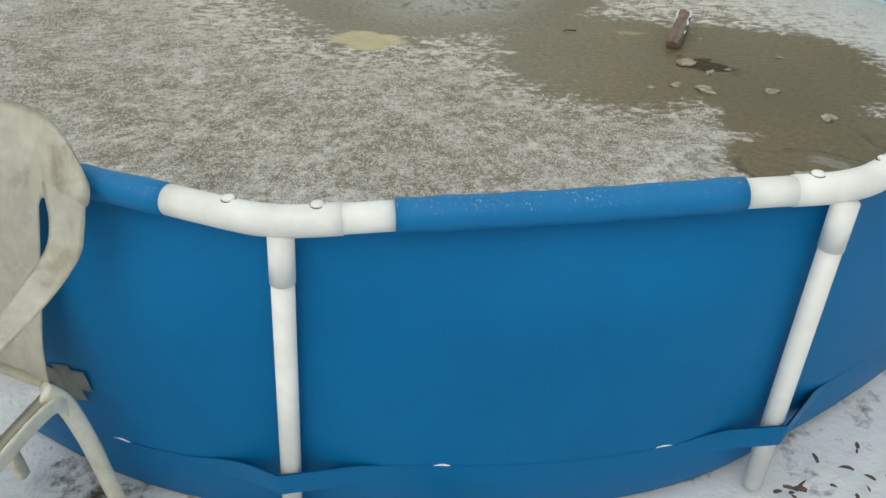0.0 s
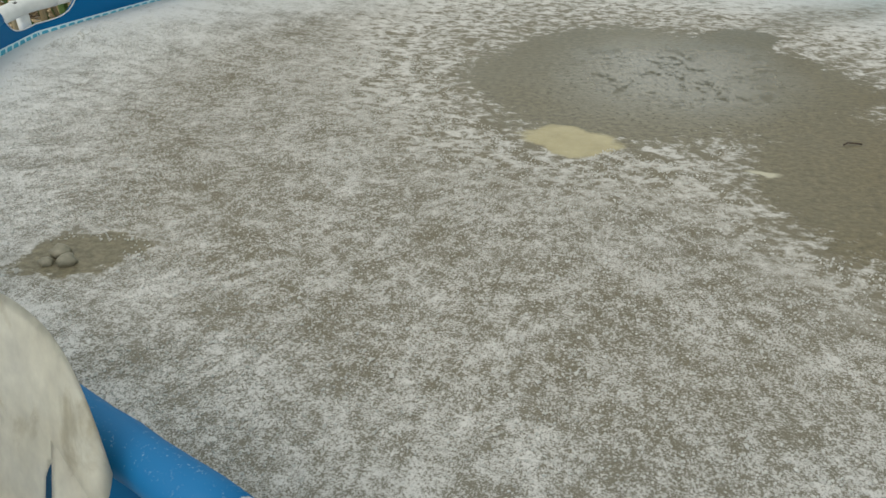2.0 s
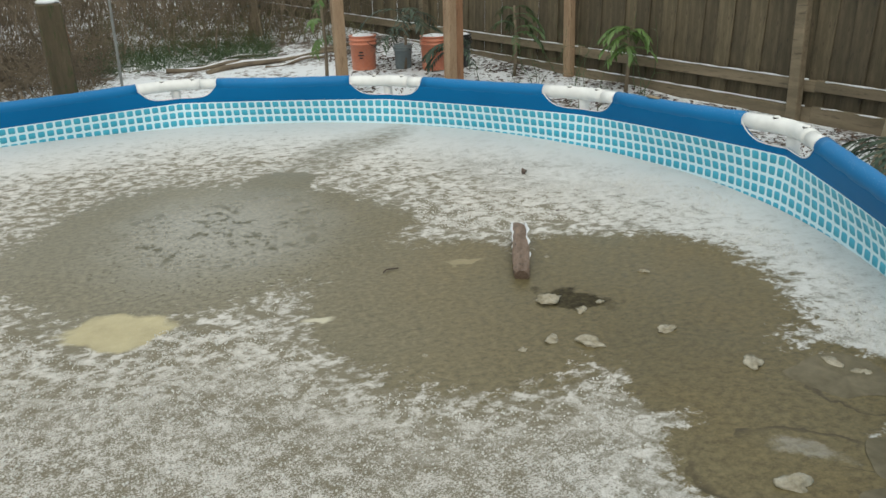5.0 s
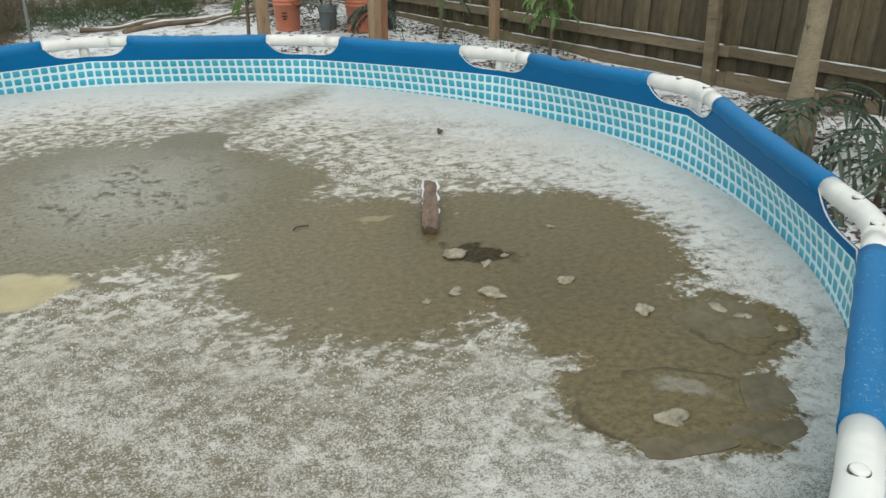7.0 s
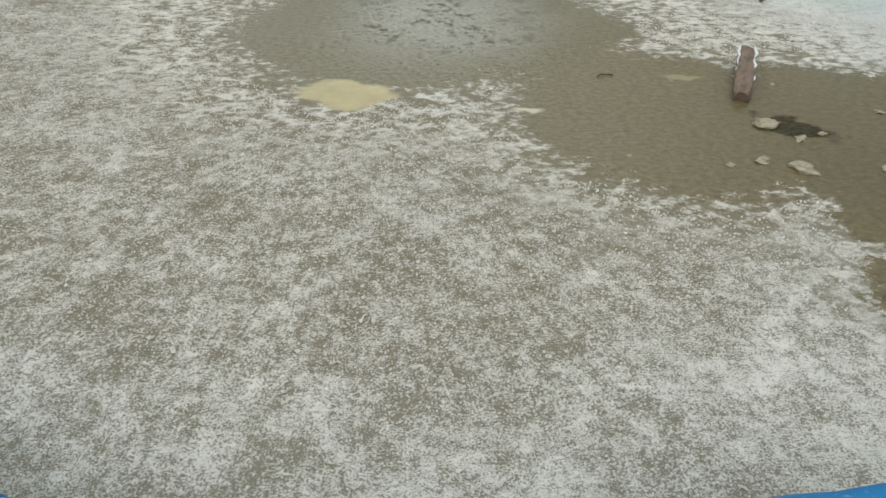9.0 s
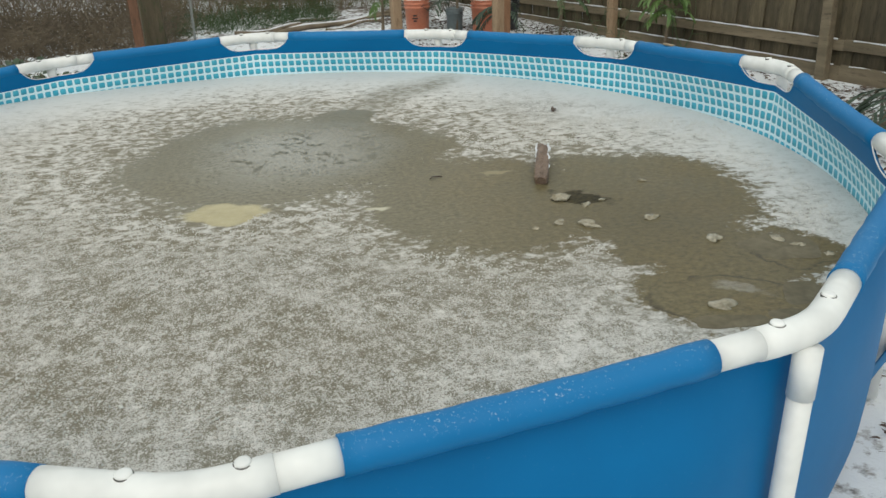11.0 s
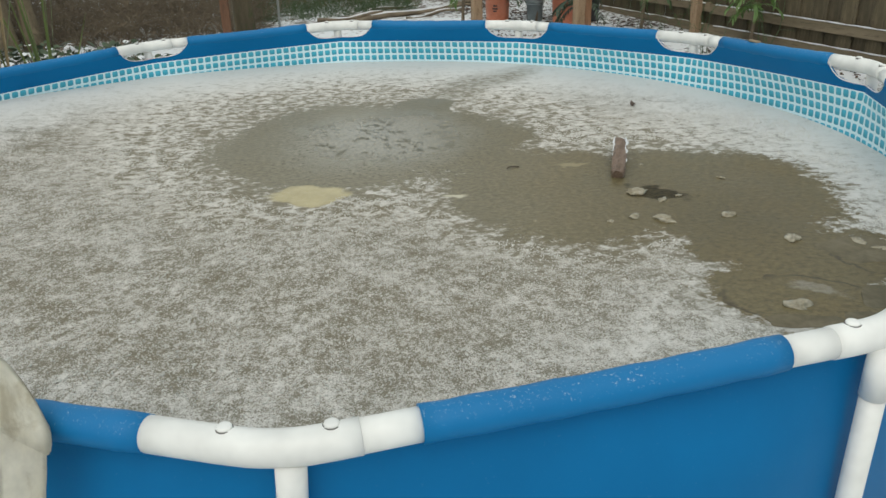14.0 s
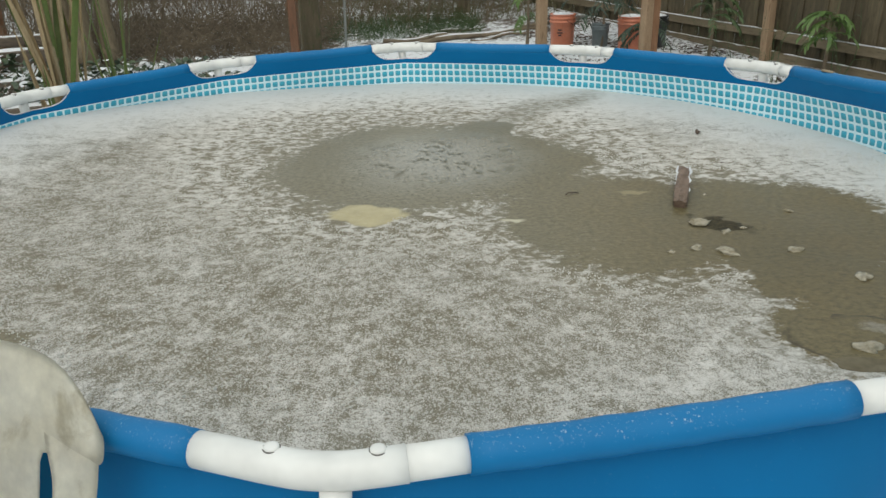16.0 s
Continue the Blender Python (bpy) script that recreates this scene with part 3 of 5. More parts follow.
# loose grains of ice standing on the crust
OPEN_WATER = ((0.08, 0.34, 0.59, 0.73), (0.52, 0.30, 0.42, 0.54), (0.86, -0.45, 0.45, 0.52), (1.38, -0.53, 0.49, 0.52),
              (1.50, -1.12, 0.24, 0.20), (1.34, -1.0, 0.24, 0.26), (1.28, -1.36, 0.28, 0.22), (-1.02, -1.27, 0.10, 0.08))
rng = random.Random(63)
verts, faces = [], []
while len(faces) < 8 * 34000:
    r, a = 2.12 * math.sqrt(rng.random()), rng.uniform(0, 2 * math.pi)
    x, y = r * math.cos(a), r * math.sin(a)
    if y > 0.5 or r > rounded(a) - 0.09 or noise.noise(Vector((x * 6, y * 6, 1))) < rng.uniform(-0.8, 0.5):
        continue
    if min(math.hypot((x - u) / w, (y - v) / h) for u, v, w, h in OPEN_WATER) < 1.08 + 0.2 * noise.noise(Vector((x * 5, y * 5, 0))):
        continue
    g = rng.uniform(0.0012, 0.0031) * (1.8 if rng.random() < 0.04 else 1.0)
    t, n = rng.uniform(0, 1.57), len(verts)
    z = ice_z(x, y) + 0.006 * noise.noise(Vector((x, y, 0)) * 3) + 0.001
    for k in range(4):
        w = g * rng.uniform(0.7, 1.3)
        verts.append((x + w * math.cos(t + k * 1.5708), y + w * math.sin(t + k * 1.5708), z + g * rng.uniform(-0.2, 0.5)))
    verts += [(x + 0.3 * g, y, z + g * 1.1), (x, y, z - g)]
    for k in range(4):
        faces += [(n + k, n + (k + 1) % 4, n + 4), (n + (k + 1) % 4, n + k, n + 5)]
GRAIN = speckled("ice_grain", (0.60, 0.59, 0.54), (0.78, 0.78, 0.75), 40, 0.5, 60, 0.0, 0.001)
me = bpy.data.meshes.new("ice_grains")
me.from_pydata(verts, [], faces)
me.materials.append(GRAIN)
grains = new("ice_grains", me)
grains.matrix_basis = pose(0, 0, WATER_Z)
tagged(grains, "fine white grains of ice on the slush", "ice", kind="stuff")

# ---------------------------------------------------------------- things on the pool
WETICE = speckled("wet_ice_lump", (0.26, 0.225, 0.145), (0.50, 0.46, 0.36), 26, 0.25, 140, 0.5, 0.004)
SNOW = speckled("snow", (0.74, 0.76, 0.79), (0.82, 0.84, 0.86), 9, 0.85, 80, 0.5, 0.006)
BARK = speckled("wet_bark", (0.15, 0.095, 0.062), (0.30, 0.215, 0.16), 12, 0.55, 70, 0.8, 0.008, c3=(0.055, 0.042, 0.034), stretch=(4, 1, 4))
TAPE = speckled("silver_tape", (0.40, 0.42, 0.39), (0.50, 0.51, 0.47), 14, 0.35, 120, 0.15, 0.002)
PLASTIC = speckled("dirty_white_plastic", (0.78, 0.74, 0.60), (0.88, 0.86, 0.77), 3.5, 0.4, 26, 0.06, 0.002, c3=(0.62, 0.57, 0.43), kind="Object")
LEAFBROWN = speckled("dead_leaf", (0.07, 0.05, 0.04), (0.15, 0.10, 0.07), 20, 0.8, 80, 0.3, 0.002)


def thing(name, label, category, at=None, group=""):
    ob = new(name)
    if at is not None:
        ob.matrix_basis = at
    return tagged(ob, label, category, group)


def lone(name, bm, mat, label, category, at=None, group="", kind="", smooth=True):
    return tagged(part(name, bm, mat, None, "", smooth, at), label, category, group, kind)


# half-sunk log
bm = bmesh.new()
pts = [Vector((0, 0.33 * t, 0.012 + 0.035 * t + 0.006 * math.sin(5 * t))) for t in (0, 0.04, 0.2, 0.4, 0.6, 0.8, 0.96, 1)]
tube(bm, pts, [0.020, 0.028, 0.031, 0.032, 0.032, 0.031, 0.030, 0.024], 14)
for v in bm.verts:
    c = Vector((0, v.co.y, 0.012 + 0.035 * v.co.y / 0.33))
    d = v.co - c
    d.z = min(d.z, 0.019 + 0.004 * noise.noise(Vector((d.x * 40, v.co.y * 6, 2))))     # split flat along the top
    d.x = max(-0.026, min(0.026, d.x))
    v.co = c + d + Vector((noise.noise(v.co * 34), 0.6 * noise.noise(v.co * 25 + Vector((4, 0, 0))), noise.noise(v.co * 36 + Vector((0, 5, 0))))) * 0.006
log = new("log")
log.matrix_basis = pose(1.10, -0.375, WATER_Z, 0, 0, -20)
tagged(log, "short split wet log edged with frost in slush", "log")
part("trunk", bm, BARK, log, smooth=False)
bm = bmesh.new()
tube(bm, [Vector((0.024 + 0.004 * math.sin(k * 2.0), 0.08 + 0.25 * k / 9, 0.036 + 0.028 * k / 9)) for k in range(10)], [0.002, 0.004, 0.003, 0.001, 0.005, 0.003, 0.001, 0.006, 0.005, 0.002], 7)
part("frost", bm, SNOW, log, "white rim of frost")
bm = bmesh.new()
tube(bm, [Vector((-0.024 + 0.003 * math.sin(k * 2.4), 0.12 + 0.21 * k / 9, 0.034 + 0.028 * k / 9)) for k in range(10)], [0.001, 0.003, 0.002, 0.001, 0.003, 0.002, 0.004, 0.005, 0.006, 0.003], 7)
bmesh.ops.create_icosphere(bm, subdivisions=2, radius=0.016, matrix=pose(0, 0.33, 0.055) @ Matrix.Diagonal((1.3, 0.5, 0.5, 1)))
part("frost", bm, SNOW, log, "white rim of frost")

for k, (x, y, sx, sy, sz) in enumerate(((1.115, -0.535, .052, .036, .026), (1.175, -0.625, .034, .022, .014), (1.032, -0.753, .034, .028, .015),
                                        (1.115, -0.800, .050, .032, .020), (1.330, -0.802, .034, .026, .016), (1.433, -1.018, .050, .028, .018),
                                        (1.605, -1.075, .040, .024, .020), (1.640, -1.140, .040, .020, .014), (0.940, -0.780, .016, .014, .010),
                                        (1.222, -1.422, .034, .042, .024), (0.700, -0.730, .014, .010, .006), (1.473, -0.443, .024, .014, .008),
                                        (1.245, -0.595, .02, .013, .009), (1.240, -0.240, .022, .014, .007), (1.685, -1.215, .022, .020, .010))):
    bm = bmesh.new()
    rock(bm, (0, 0, 0), (sx * 0.66, sy * 0.70, sz * 0.66), k + 1, 3, 0.65)
    lone("ice_lump", bm, WETICE, "small wet whitish lump of ice in brown slush", "ice", pose(x, y, WATER_Z - sz * 0.1, 0, 0, k * 47), "ice lumps in the pool")
for k, (x, y, s) in enumerate(((-1.055, -1.262, 0.022), (-1.020, -1.292, 0.021), (-1.060, -1.305, 0.016))):
    bm = bmesh.new()
    rock(bm, (0, 0, 0), (s, s, s * 0.8), k + 20, 2, 0.3)
    lone("stone", bm, speckled("grey_stone", (0.26, 0.24, 0.17), (0.36, 0.33, 0.25), 20, 0.5) if k == 0 else bpy.data.materials["grey_stone"],
         "small grey stone lying in a melted hole", "stone", pose(x, y, WATER_Z + s * 0.4), "stones in the melted hole")

# refrozen plates
PLATE = speckled("wet_ice_plate", (0.135, 0.115, 0.070), (0.20, 0.172, 0.115), 14, 0.42, 48, 0.3, 0.004)
PLATE.node_tree.nodes["Principled BSDF"].inputs["Specular IOR Level"].default_value = 0.12
for k, (x, y, rx, ry, turn) in enumerate(((1.59, -1.14, .12, .085, -20), (1.20, -1.50, .10, .035, -12), (1.36, -1.525, .085, .035, -10), (1.45, -1.43, .085, .05, 40))):
    bm = bmesh.new()
    low, top = [], []
    for j in range(28):
        a = 2 * math.pi * j / 28
        f = 1 + 0.35 * noise.noise(Vector((math.cos(a), math.sin(a), k * 5.0)) * 1.5) + 0.10 * noise.noise(Vector((math.cos(a), math.sin(a), k * 5.0)) * 5)
        q = Vector((rx * f * math.cos(a), ry * f * math.sin(a), 0))
        low.append(bm.verts.new(q * 1.03 + Vector((0, 0, -0.01))))
        top.append(bm.verts.new(q + Vector((0, 0, 0.0025))))
    for j in range(28):
        bm.faces.new((low[j], low[(j + 1) % 28], top[(j + 1) % 28], top[j]))
    bm.faces.new(top)
    lone("ice_plate", bm, PLATE, "thin refrozen plate of clear brown ice", "ice", pose(x, y, WATER_Z, 1.5, -1, turn), "refrozen ice plates", smooth=False)

# a curled leaf and a twig on the ice
bm = bmesh.new()
blade(bm, (0, 0, 0.004), (0.5, 0.8, 0.5), 0.085, 0.03, 1.6, 6, 0.6)
lone("dead_leaf", bm, LEAFBROWN, "curled dark dead leaf lying on the ice", "leaf", pose(1.518, 0.655, WATER_Z + 0.004))
bm = bmesh.new()
tube(bm, [(-0.03, -0.012, 0.002), (-0.018, 0.002, 0.005), (0.006, 0.004, 0.004), (0.022, 0.008, 0.002)], 0.0022, 6)
lone("twig", bm, LEAFBROWN, "small dark twig lying on the wet ice", "twig", pose(0.744, -0.179, WATER_Z + 0.002))
bm = bmesh.new()
blade(bm, (0, 0, 0.003), (0.9, 0.3, 0.2), 0.03, 0.014, 1.2, 4)
lone("dead_leaf", bm, LEAFBROWN, "tiny dark leaf lying on the crusted ice", "leaf", pose(1.45, 0.155, WATER_Z + 0.003))

# a smear of dried mud on the rim
q = rim_point(6, 0.62) + Vector((0, 0, PIPE + 0.004))
bm = rock(bmesh.new(), (0, 0, 0), (0.045, 0.016, 0.006), 8, 2, 0.6)
ang = math.degrees(math.atan2(joint(5).y - joint(6).y, joint(5).x - joint(6).x))
lone("mud_smear", bm, speckled("dried_mud", (0.26, 0.21, 0.14), (0.36, 0.30, 0.21), 30, 0.9), "small tan smear of dried mud on the rim", "mud", Matrix.Translation(q) @ pose(0, 0, 0, 0, 0, ang))

# silver repair tape on the outside of the wall
for k, (da, dd, w, h, turn) in enumerate(((0.0, 0.0, 0.062, 0.10, 18), (-0.045, -0.004, 0.055, 0.06, 8), (0.045, 0.025, 0.045, 0.055, 12))):
    bm = bmesh.new()
    verts = []
    for j in range(5):
        row = []
        for m in range(5):
            lx, lz = w * (m / 4 - 0.5), h * (j / 4 - 0.5)
            c, s = math.cos(radians(turn)), math.sin(radians(turn))
            gx, gz2 = lx * c - lz * s + da, lx * s + lz * c + dd
            top, cut, ang = wall_column(10, 0.51 + gx / (joint(9) - joint(10)).length)
            row.append(bm.verts.new(wall_point(top, ang, top.z - (0.335 + gz2), -0.006 - 0.0015 * k)))
        verts.append(row)
    for j in range(4):
        for m in range(4):
            bm.faces.new((verts[j][m], verts[j][m + 1], verts[j + 1][m + 1], verts[j + 1][m]))
    bmesh.ops.solidify(bm, geom=bm.faces[:], thickness=0.001)
    part("repair_tape", bm, TAPE, pool, "strip of silver repair tape")

# ---------------------------------------------------------------- the plastic chair


def ribbon(bm, pts, widths, thick, side):
    """A flat strap of rounded section along pts; side: the way its width lies."""
    pts = [Vector(q) for q in pts]
    rings = []
    for i, q in enumerate(pts):
        d = (pts[min(i + 1, len(pts) - 1)] - pts[max(i - 1, 0)]).normalized()
        s = Vector(side[i] if isinstance(side, list) else side)
        s = (s - d * s.dot(d)).normalized()
        nrm = d.cross(s)
        w = widths[i] / 2
        ring = []
        for k in range(12):
            a = 2 * math.pi * k / 12
            cx, cy = math.cos(a), math.sin(a)
            ring.append(bm.verts.new(q + s * w * math.copysign(abs(cx) ** 0.6, cx) + nrm * thick / 2 * math.copysign(abs(cy) ** 0.6, cy)))
        rings.append(ring)
    for r0, r1 in zip(rings, rings[1:]):
        for k in range(12):
            bm.faces.new((r0[k], r0[(k + 1) % 12], r1[(k + 1) % 12], r1[k]))
    bm.faces.new(rings[0][::-1])
    bm.faces.new(rings[-1])


def smooth_path(pts, per=5):
    pts = [Vector(q) for q in pts]
    out = []
    for i in range(len(pts) - 1):
        p0, p1, p2, p3 = pts[max(i - 1, 0)], pts[i], pts[i + 1], pts[min(i + 2, len(pts) - 1)]
        for k in range(per):
            t = k / per
            out.append(0.5 * ((2 * p1) + (p2 - p0) * t + (2 * p0 - 5 * p1 + 4 * p2 - p3) * t * t + (3 * p1 - p0 - 3 * p2 + p3) * t ** 3))
    return out + [pts[-1]]


chair = thing("garden_chair", "stained white plastic garden armchair with snowy seat", "chair", pose(-0.645, -2.040, 0.0, 0, 0, -22) @ Matrix.Scale(0.95, 4))
bm = bmesh.new()
rows = []
TOPZ, HEAD = 1.045, 0.905
for j in range(37):
    f = j / 36
    row = []
    zc = 0.42 + (TOPZ - 0.42) * f
    low = max(0.0, 1 - (zc - 0.42) / 0.16)
    g = min(1.0, max(0.0, (zc - HEAD) / 0.07))
    half = 0.108 + 0.055 * low * low + 0.152 * math.sqrt(g * (2 - g))
    for k in range(25):
        u = k / 12 - 1
        top_z = TOPZ - 0.11 * abs(u) ** 5 - 0.014 * u * u
        x = (half - 0.02 * max(0.0, (f - 0.8) / 0.2) ** 3) * u
        row.append(bm.verts.new((x, 0.015 + 0.185 * f - 0.75 * x * x, zc if f < 0.7 else zc + (top_z - TOPZ) * (f - 0.7) / 0.3)))
    rows.append(row)
for a, b3 in zip(rows, rows[1:]):
    for k in range(24):
        bm.faces.new((a[k], a[k + 1], b3[k + 1], b3[k]))
bmesh.ops.solidify(bm, geom=bm.faces[:], thickness=0.012)
part("backrest", bm, PLASTIC, chair)
bm = bmesh.new()
rows = []
for j in range(15):
    f = j / 14
    row = []
    for k in range(15):
        u = k / 7 - 1
        y = 0.03 - 0.45 * f
        row.append(bm.verts.new(((0.152 + 0.083 * f) * u, y, 0.475 - 0.02 * (1 - u * u) * math.sin(math.pi * f) + 0.01 * f - 0.035 * max(0, f - 0.8) * 5 * 0.4 - 0.02 * u ** 8)))
    rows.append(row)
for a, b3 in zip(rows, rows[1:]):
    for k in range(14):
        bm.faces.new((a[k], b3[k], b3[k + 1], a[k + 1]))
bmesh.ops.solidify(bm, geom=bm.faces[:], thickness=0.012)
part("seat", bm, PLASTIC, chair)
for s in (-1, 1):
    bm = bmesh.new()
    # the arm flows out of the back's shoulder: height, inner and outer edge; depth, how far the outer edge drops, how much it bows
    span = smooth_path([(0.955, 0.112, 0.248), (0.915, 0.114, 0.256), (0.880, 0.132, 0.260), (0.845, 0.158, 0.262), (0.812, 0.180, 0.263),
                        (0.778, 0.188, 0.267), (0.750, 0.209, 0.275), (0.732, 0.221, 0.283), (0.715, 0.225, 0.287)], 5)
    turn = smooth_path([(0.178, 0.050, 0.75), (0.162, 0.042, 0.75), (0.146, 0.030, 0.70), (0.120, 0.020, 0.50), (0.076, 0.012, 0.28),
                        (-0.002, 0.006, 0.10), (-0.11, 0.0, 0.0), (-0.24, 0.0, 0.0), (-0.38, 0.0, 0.0)], 5)
    rows = []
    for (z, x0, x1), (y, drop, bow) in zip(span, turn):
        row = []
        for k in range(9):
            e = k / 8
            x = x0 + (x1 - x0) * e
            row.append(bm.verts.new((s * x, y - bow * x * x, z - drop * e - 0.004 * (2 * e - 1) ** 4)))
        rows.append(row)
    for a, b3 in zip(rows, rows[1:]):
        for k in range(8):
            q = (a[k], a[k + 1], b3[k + 1], b3[k])
            bm.faces.new(q if s < 0 else q[::-1])
    bmesh.ops.solidify(bm, geom=bm.faces[:], thickness=0.012)
    part("armrest", bm, PLASTIC, chair)
    bm = bmesh.new()
    path = smooth_path([(s * 0.256, -0.37, 0.705), (s * 0.252, -0.42, 0.65), (s * 0.246, -0.43, 0.44), (s * 0.252, -0.45, 0.2), (s * 0.268, -0.475, 0.0)])
    ribbon(bm, path, [0.06 - 0.012 * k / len(path) for k in range(len(path))], 0.034, (0, 1, 0))
    part("leg", bm, PLASTIC, chair)
    bm = bmesh.new()
    path = smooth_path([(s * 0.140, -0.01, 0.48), (s * 0.152, 0.02, 0.43), (s * 0.164, 0.04, 0.31), (s * 0.174, 0.055, 0.14), (s * 0.18, 0.07, 0.0)])
    ribbon(bm, path, [0.045 - 0.012 * k / len(path) for k in range(len(path))], 0.032, (0.15 * s, 1, 0))
    part("leg", bm, PLASTIC, chair)
    bm = bmesh.new()
    path = smooth_path([(s * 0.160, 0.028, 0.39), (s * 0.166, 0.0, 0.445), (s * 0.180, -0.07, 0.462), (s * 0.225, -0.25, 0.468), (s * 0.240, -0.37, 0.45), (s * 0.246, -0.425, 0.38)])
    ribbon(bm, path, [0.035] * len(path), 0.012, (0, 0, 1))
    part("apron", bm, PLASTIC, chair)
bm = bmesh.new()
rows = []
for j in range(16):
    row = []
    for k in range(16):
        u, f = k / 7.5 - 1, j / 15
        edge = (1 - abs(u) ** 4) * (1 - abs(2 * f - 1) ** 4)
        q = Vector(((0.135 + 0.075 * f) * u, -0.0 - 0.38 * f, 0.478 + 0.045 * edge))
        q.z += 0.012 * noise.noise(q * 14) * edge
        row.append(bm.verts.new(q))
    rows.append(row)
for a, b3 in zip(rows, rows[1:]):
    for k in range(15):
        bm.faces.new((a[k], b3[k], b3[k + 1], a[k + 1]))
lone("snow_cushion", bm, SNOW, "soft white snow lying on the chair seat", "snow", chair.matrix_basis.copy())

# ---------------------------------------------------------------- fence at the back
FENCEWOOD = speckled("weathered_fence_board", (0.11, 0.092, 0.052), (0.21, 0.165, 0.10), 3.2, 0.8, 40, 0.5, 0.004, c3=(0.06, 0.045, 0.032), stretch=(6, 6, 0.8), random_tint=0.45)
RAILWOOD = speckled("weathered_rail", (0.165, 0.135, 0.085), (0.255, 0.205, 0.135), 2.0, 0.8, 50, 0.4, 0.004, c3=(0.10, 0.08, 0.05), stretch=(1.0, 6, 6), random_tint=0.25)
POSTRED = speckled("reddish_post", (0.24, 0.12, 0.06), (0.33, 0.18, 0.10), 4.0, 0.75, 50, 0.5, 0.004, c3=(0.13, 0.07, 0.04), stretch=(4, 4, 0.8))
RUSSET = speckled("wet_russet_post", (0.13, 0.062, 0.032), (0.21, 0.105, 0.06), 4.0, 0.75, 50, 0.5, 0.004, c3=(0.08, 0.045, 0.025), stretch=(4, 4, 0.8))
POSTDARK = speckled("mossy_post", (0.075, 0.06, 0.03), (0.13, 0.10, 0.06), 4.0, 0.85, 45, 0.8, 0.008, c3=(0.05, 0.07, 0.02), stretch=(4, 4, 0.8))
TANPOST = speckled("pale_post", (0.30, 0.20, 0.12), (0.38, 0.27, 0.17), 4.0, 0.75, 50, 0.4, 0.004, c3=(0.18, 0.11, 0.06), stretch=(4, 4, 0.8))
FX, FY, FT = 4.83, 2.76, 22.0
fence = thing("fence", "tall weathered brown board fence with rails and posts", "fence", pose(FX, FY, 0.02, 0, -1.3, 90 + FT))
# along the fence the local x runs away to the back, local y points away from the pool's side (negative y)
rng = random.Random(5)
picks = [part("board", box(bmesh.new(), (0.152, 0.018, 2.0), pose(0, 0, 1.0), 0.003), FENCEWOOD, fence, smooth=False) for _ in range(1)]
board_mesh = picks[0].data
bpy.data.objects.remove(picks[0])
x = -5.2
while x < 10.5:
    ob = new("board", board_mesh)
    ob.parent = fence
    ob.matrix_basis = pose(x, -0.055 - 0.02 * (round(x / 0.145) % 2) + rng.uniform(-0.003, 0.003), 0.02 + rng.uniform(-0.012, 0.012), 0, rng.uniform(-0.15, 0.15), 0)
    x += 0.145
for x0 in range(-2, 5):
    for z, h, d, sy in ((0.42, 0.09, 0.04, 0.0), (1.55, 0.09, 0.04, 0.0), (0.135, 0.24, 0.045, 0.005)):
        bm = box(bmesh.new(), (2.44, d, h), Matrix(), 0.004)
        ob = part("rail" if h < 0.2 else "kickboard", bm, RAILWOOD, fence, smooth=False)
        ob.matrix_basis = pose(x0 * 2.44 + 1.22, sy - 0.02, z + (0.006 if x0 % 2 else -0.004), 0, rng.uniform(-0.25, 0.25), 0)
    bm = box(bmesh.new(), (0.09, 0.09, 2.2), Matrix(), 0.008)
    part("post", bm, TANPOST if x0 == 1 else RAILWOOD, fence, smooth=False, at=pose(x0 * 2.44 + 0.16, 0.05, 0.95, 0, 3.4 + rng.uniform(-0.6, 0.6), 0))
    for z in (0.468, 0.258):
        bm = bmesh.new()
        tube(bm, [(x0 * 2.44 + 0.1 * q + 0.06, 0.004 * math.sin(q * 1.7), z + 0.0015 * math.sin(q * 2.1 + x0)) for q in range(24)],
             [0.002 + 0.006 * abs(math.sin(q * 1.1 + x0 * 3 + z * 9)) for q in range(24)], 6)
        part("snow_line", bm, SNOW, fence, "thin line of snow on the rail")


def post(x, y, size, height, mat, label, turn=0.0, cap=False, lean=0.0):
    ob = thing("post", label, "post", pose(x, y, ground_z(x, y) - 0.02, lean, lean * 0.5, turn))
    bm = box(bmesh.new(), (size, size, height), pose(0, 0, height / 2), 0.01)
    bmesh.ops.subdivide_edges(bm, edges=[e for e in bm.edges if abs(e.verts[0].co.z - e.verts[1].co.z) > 0.3], cuts=12)
    for v in bm.verts:
        v.co.x += 0.006 * noise.noise(v.co * 4 + Vector((x, y, 0)))
        v.co.y += 0.006 * noise.noise(v.co * 4 + Vector((y, x, 5)))
    part("shaft", bm, mat, ob, smooth=False)
    if cap:
        part("snow_cap", rock(bmesh.new(), (0, 0, height + 0.008), (size * 0.5, size * 0.5, 0.018), 3, 2, 0.2), SNOW, ob, "thin cap of snow")
    return ob


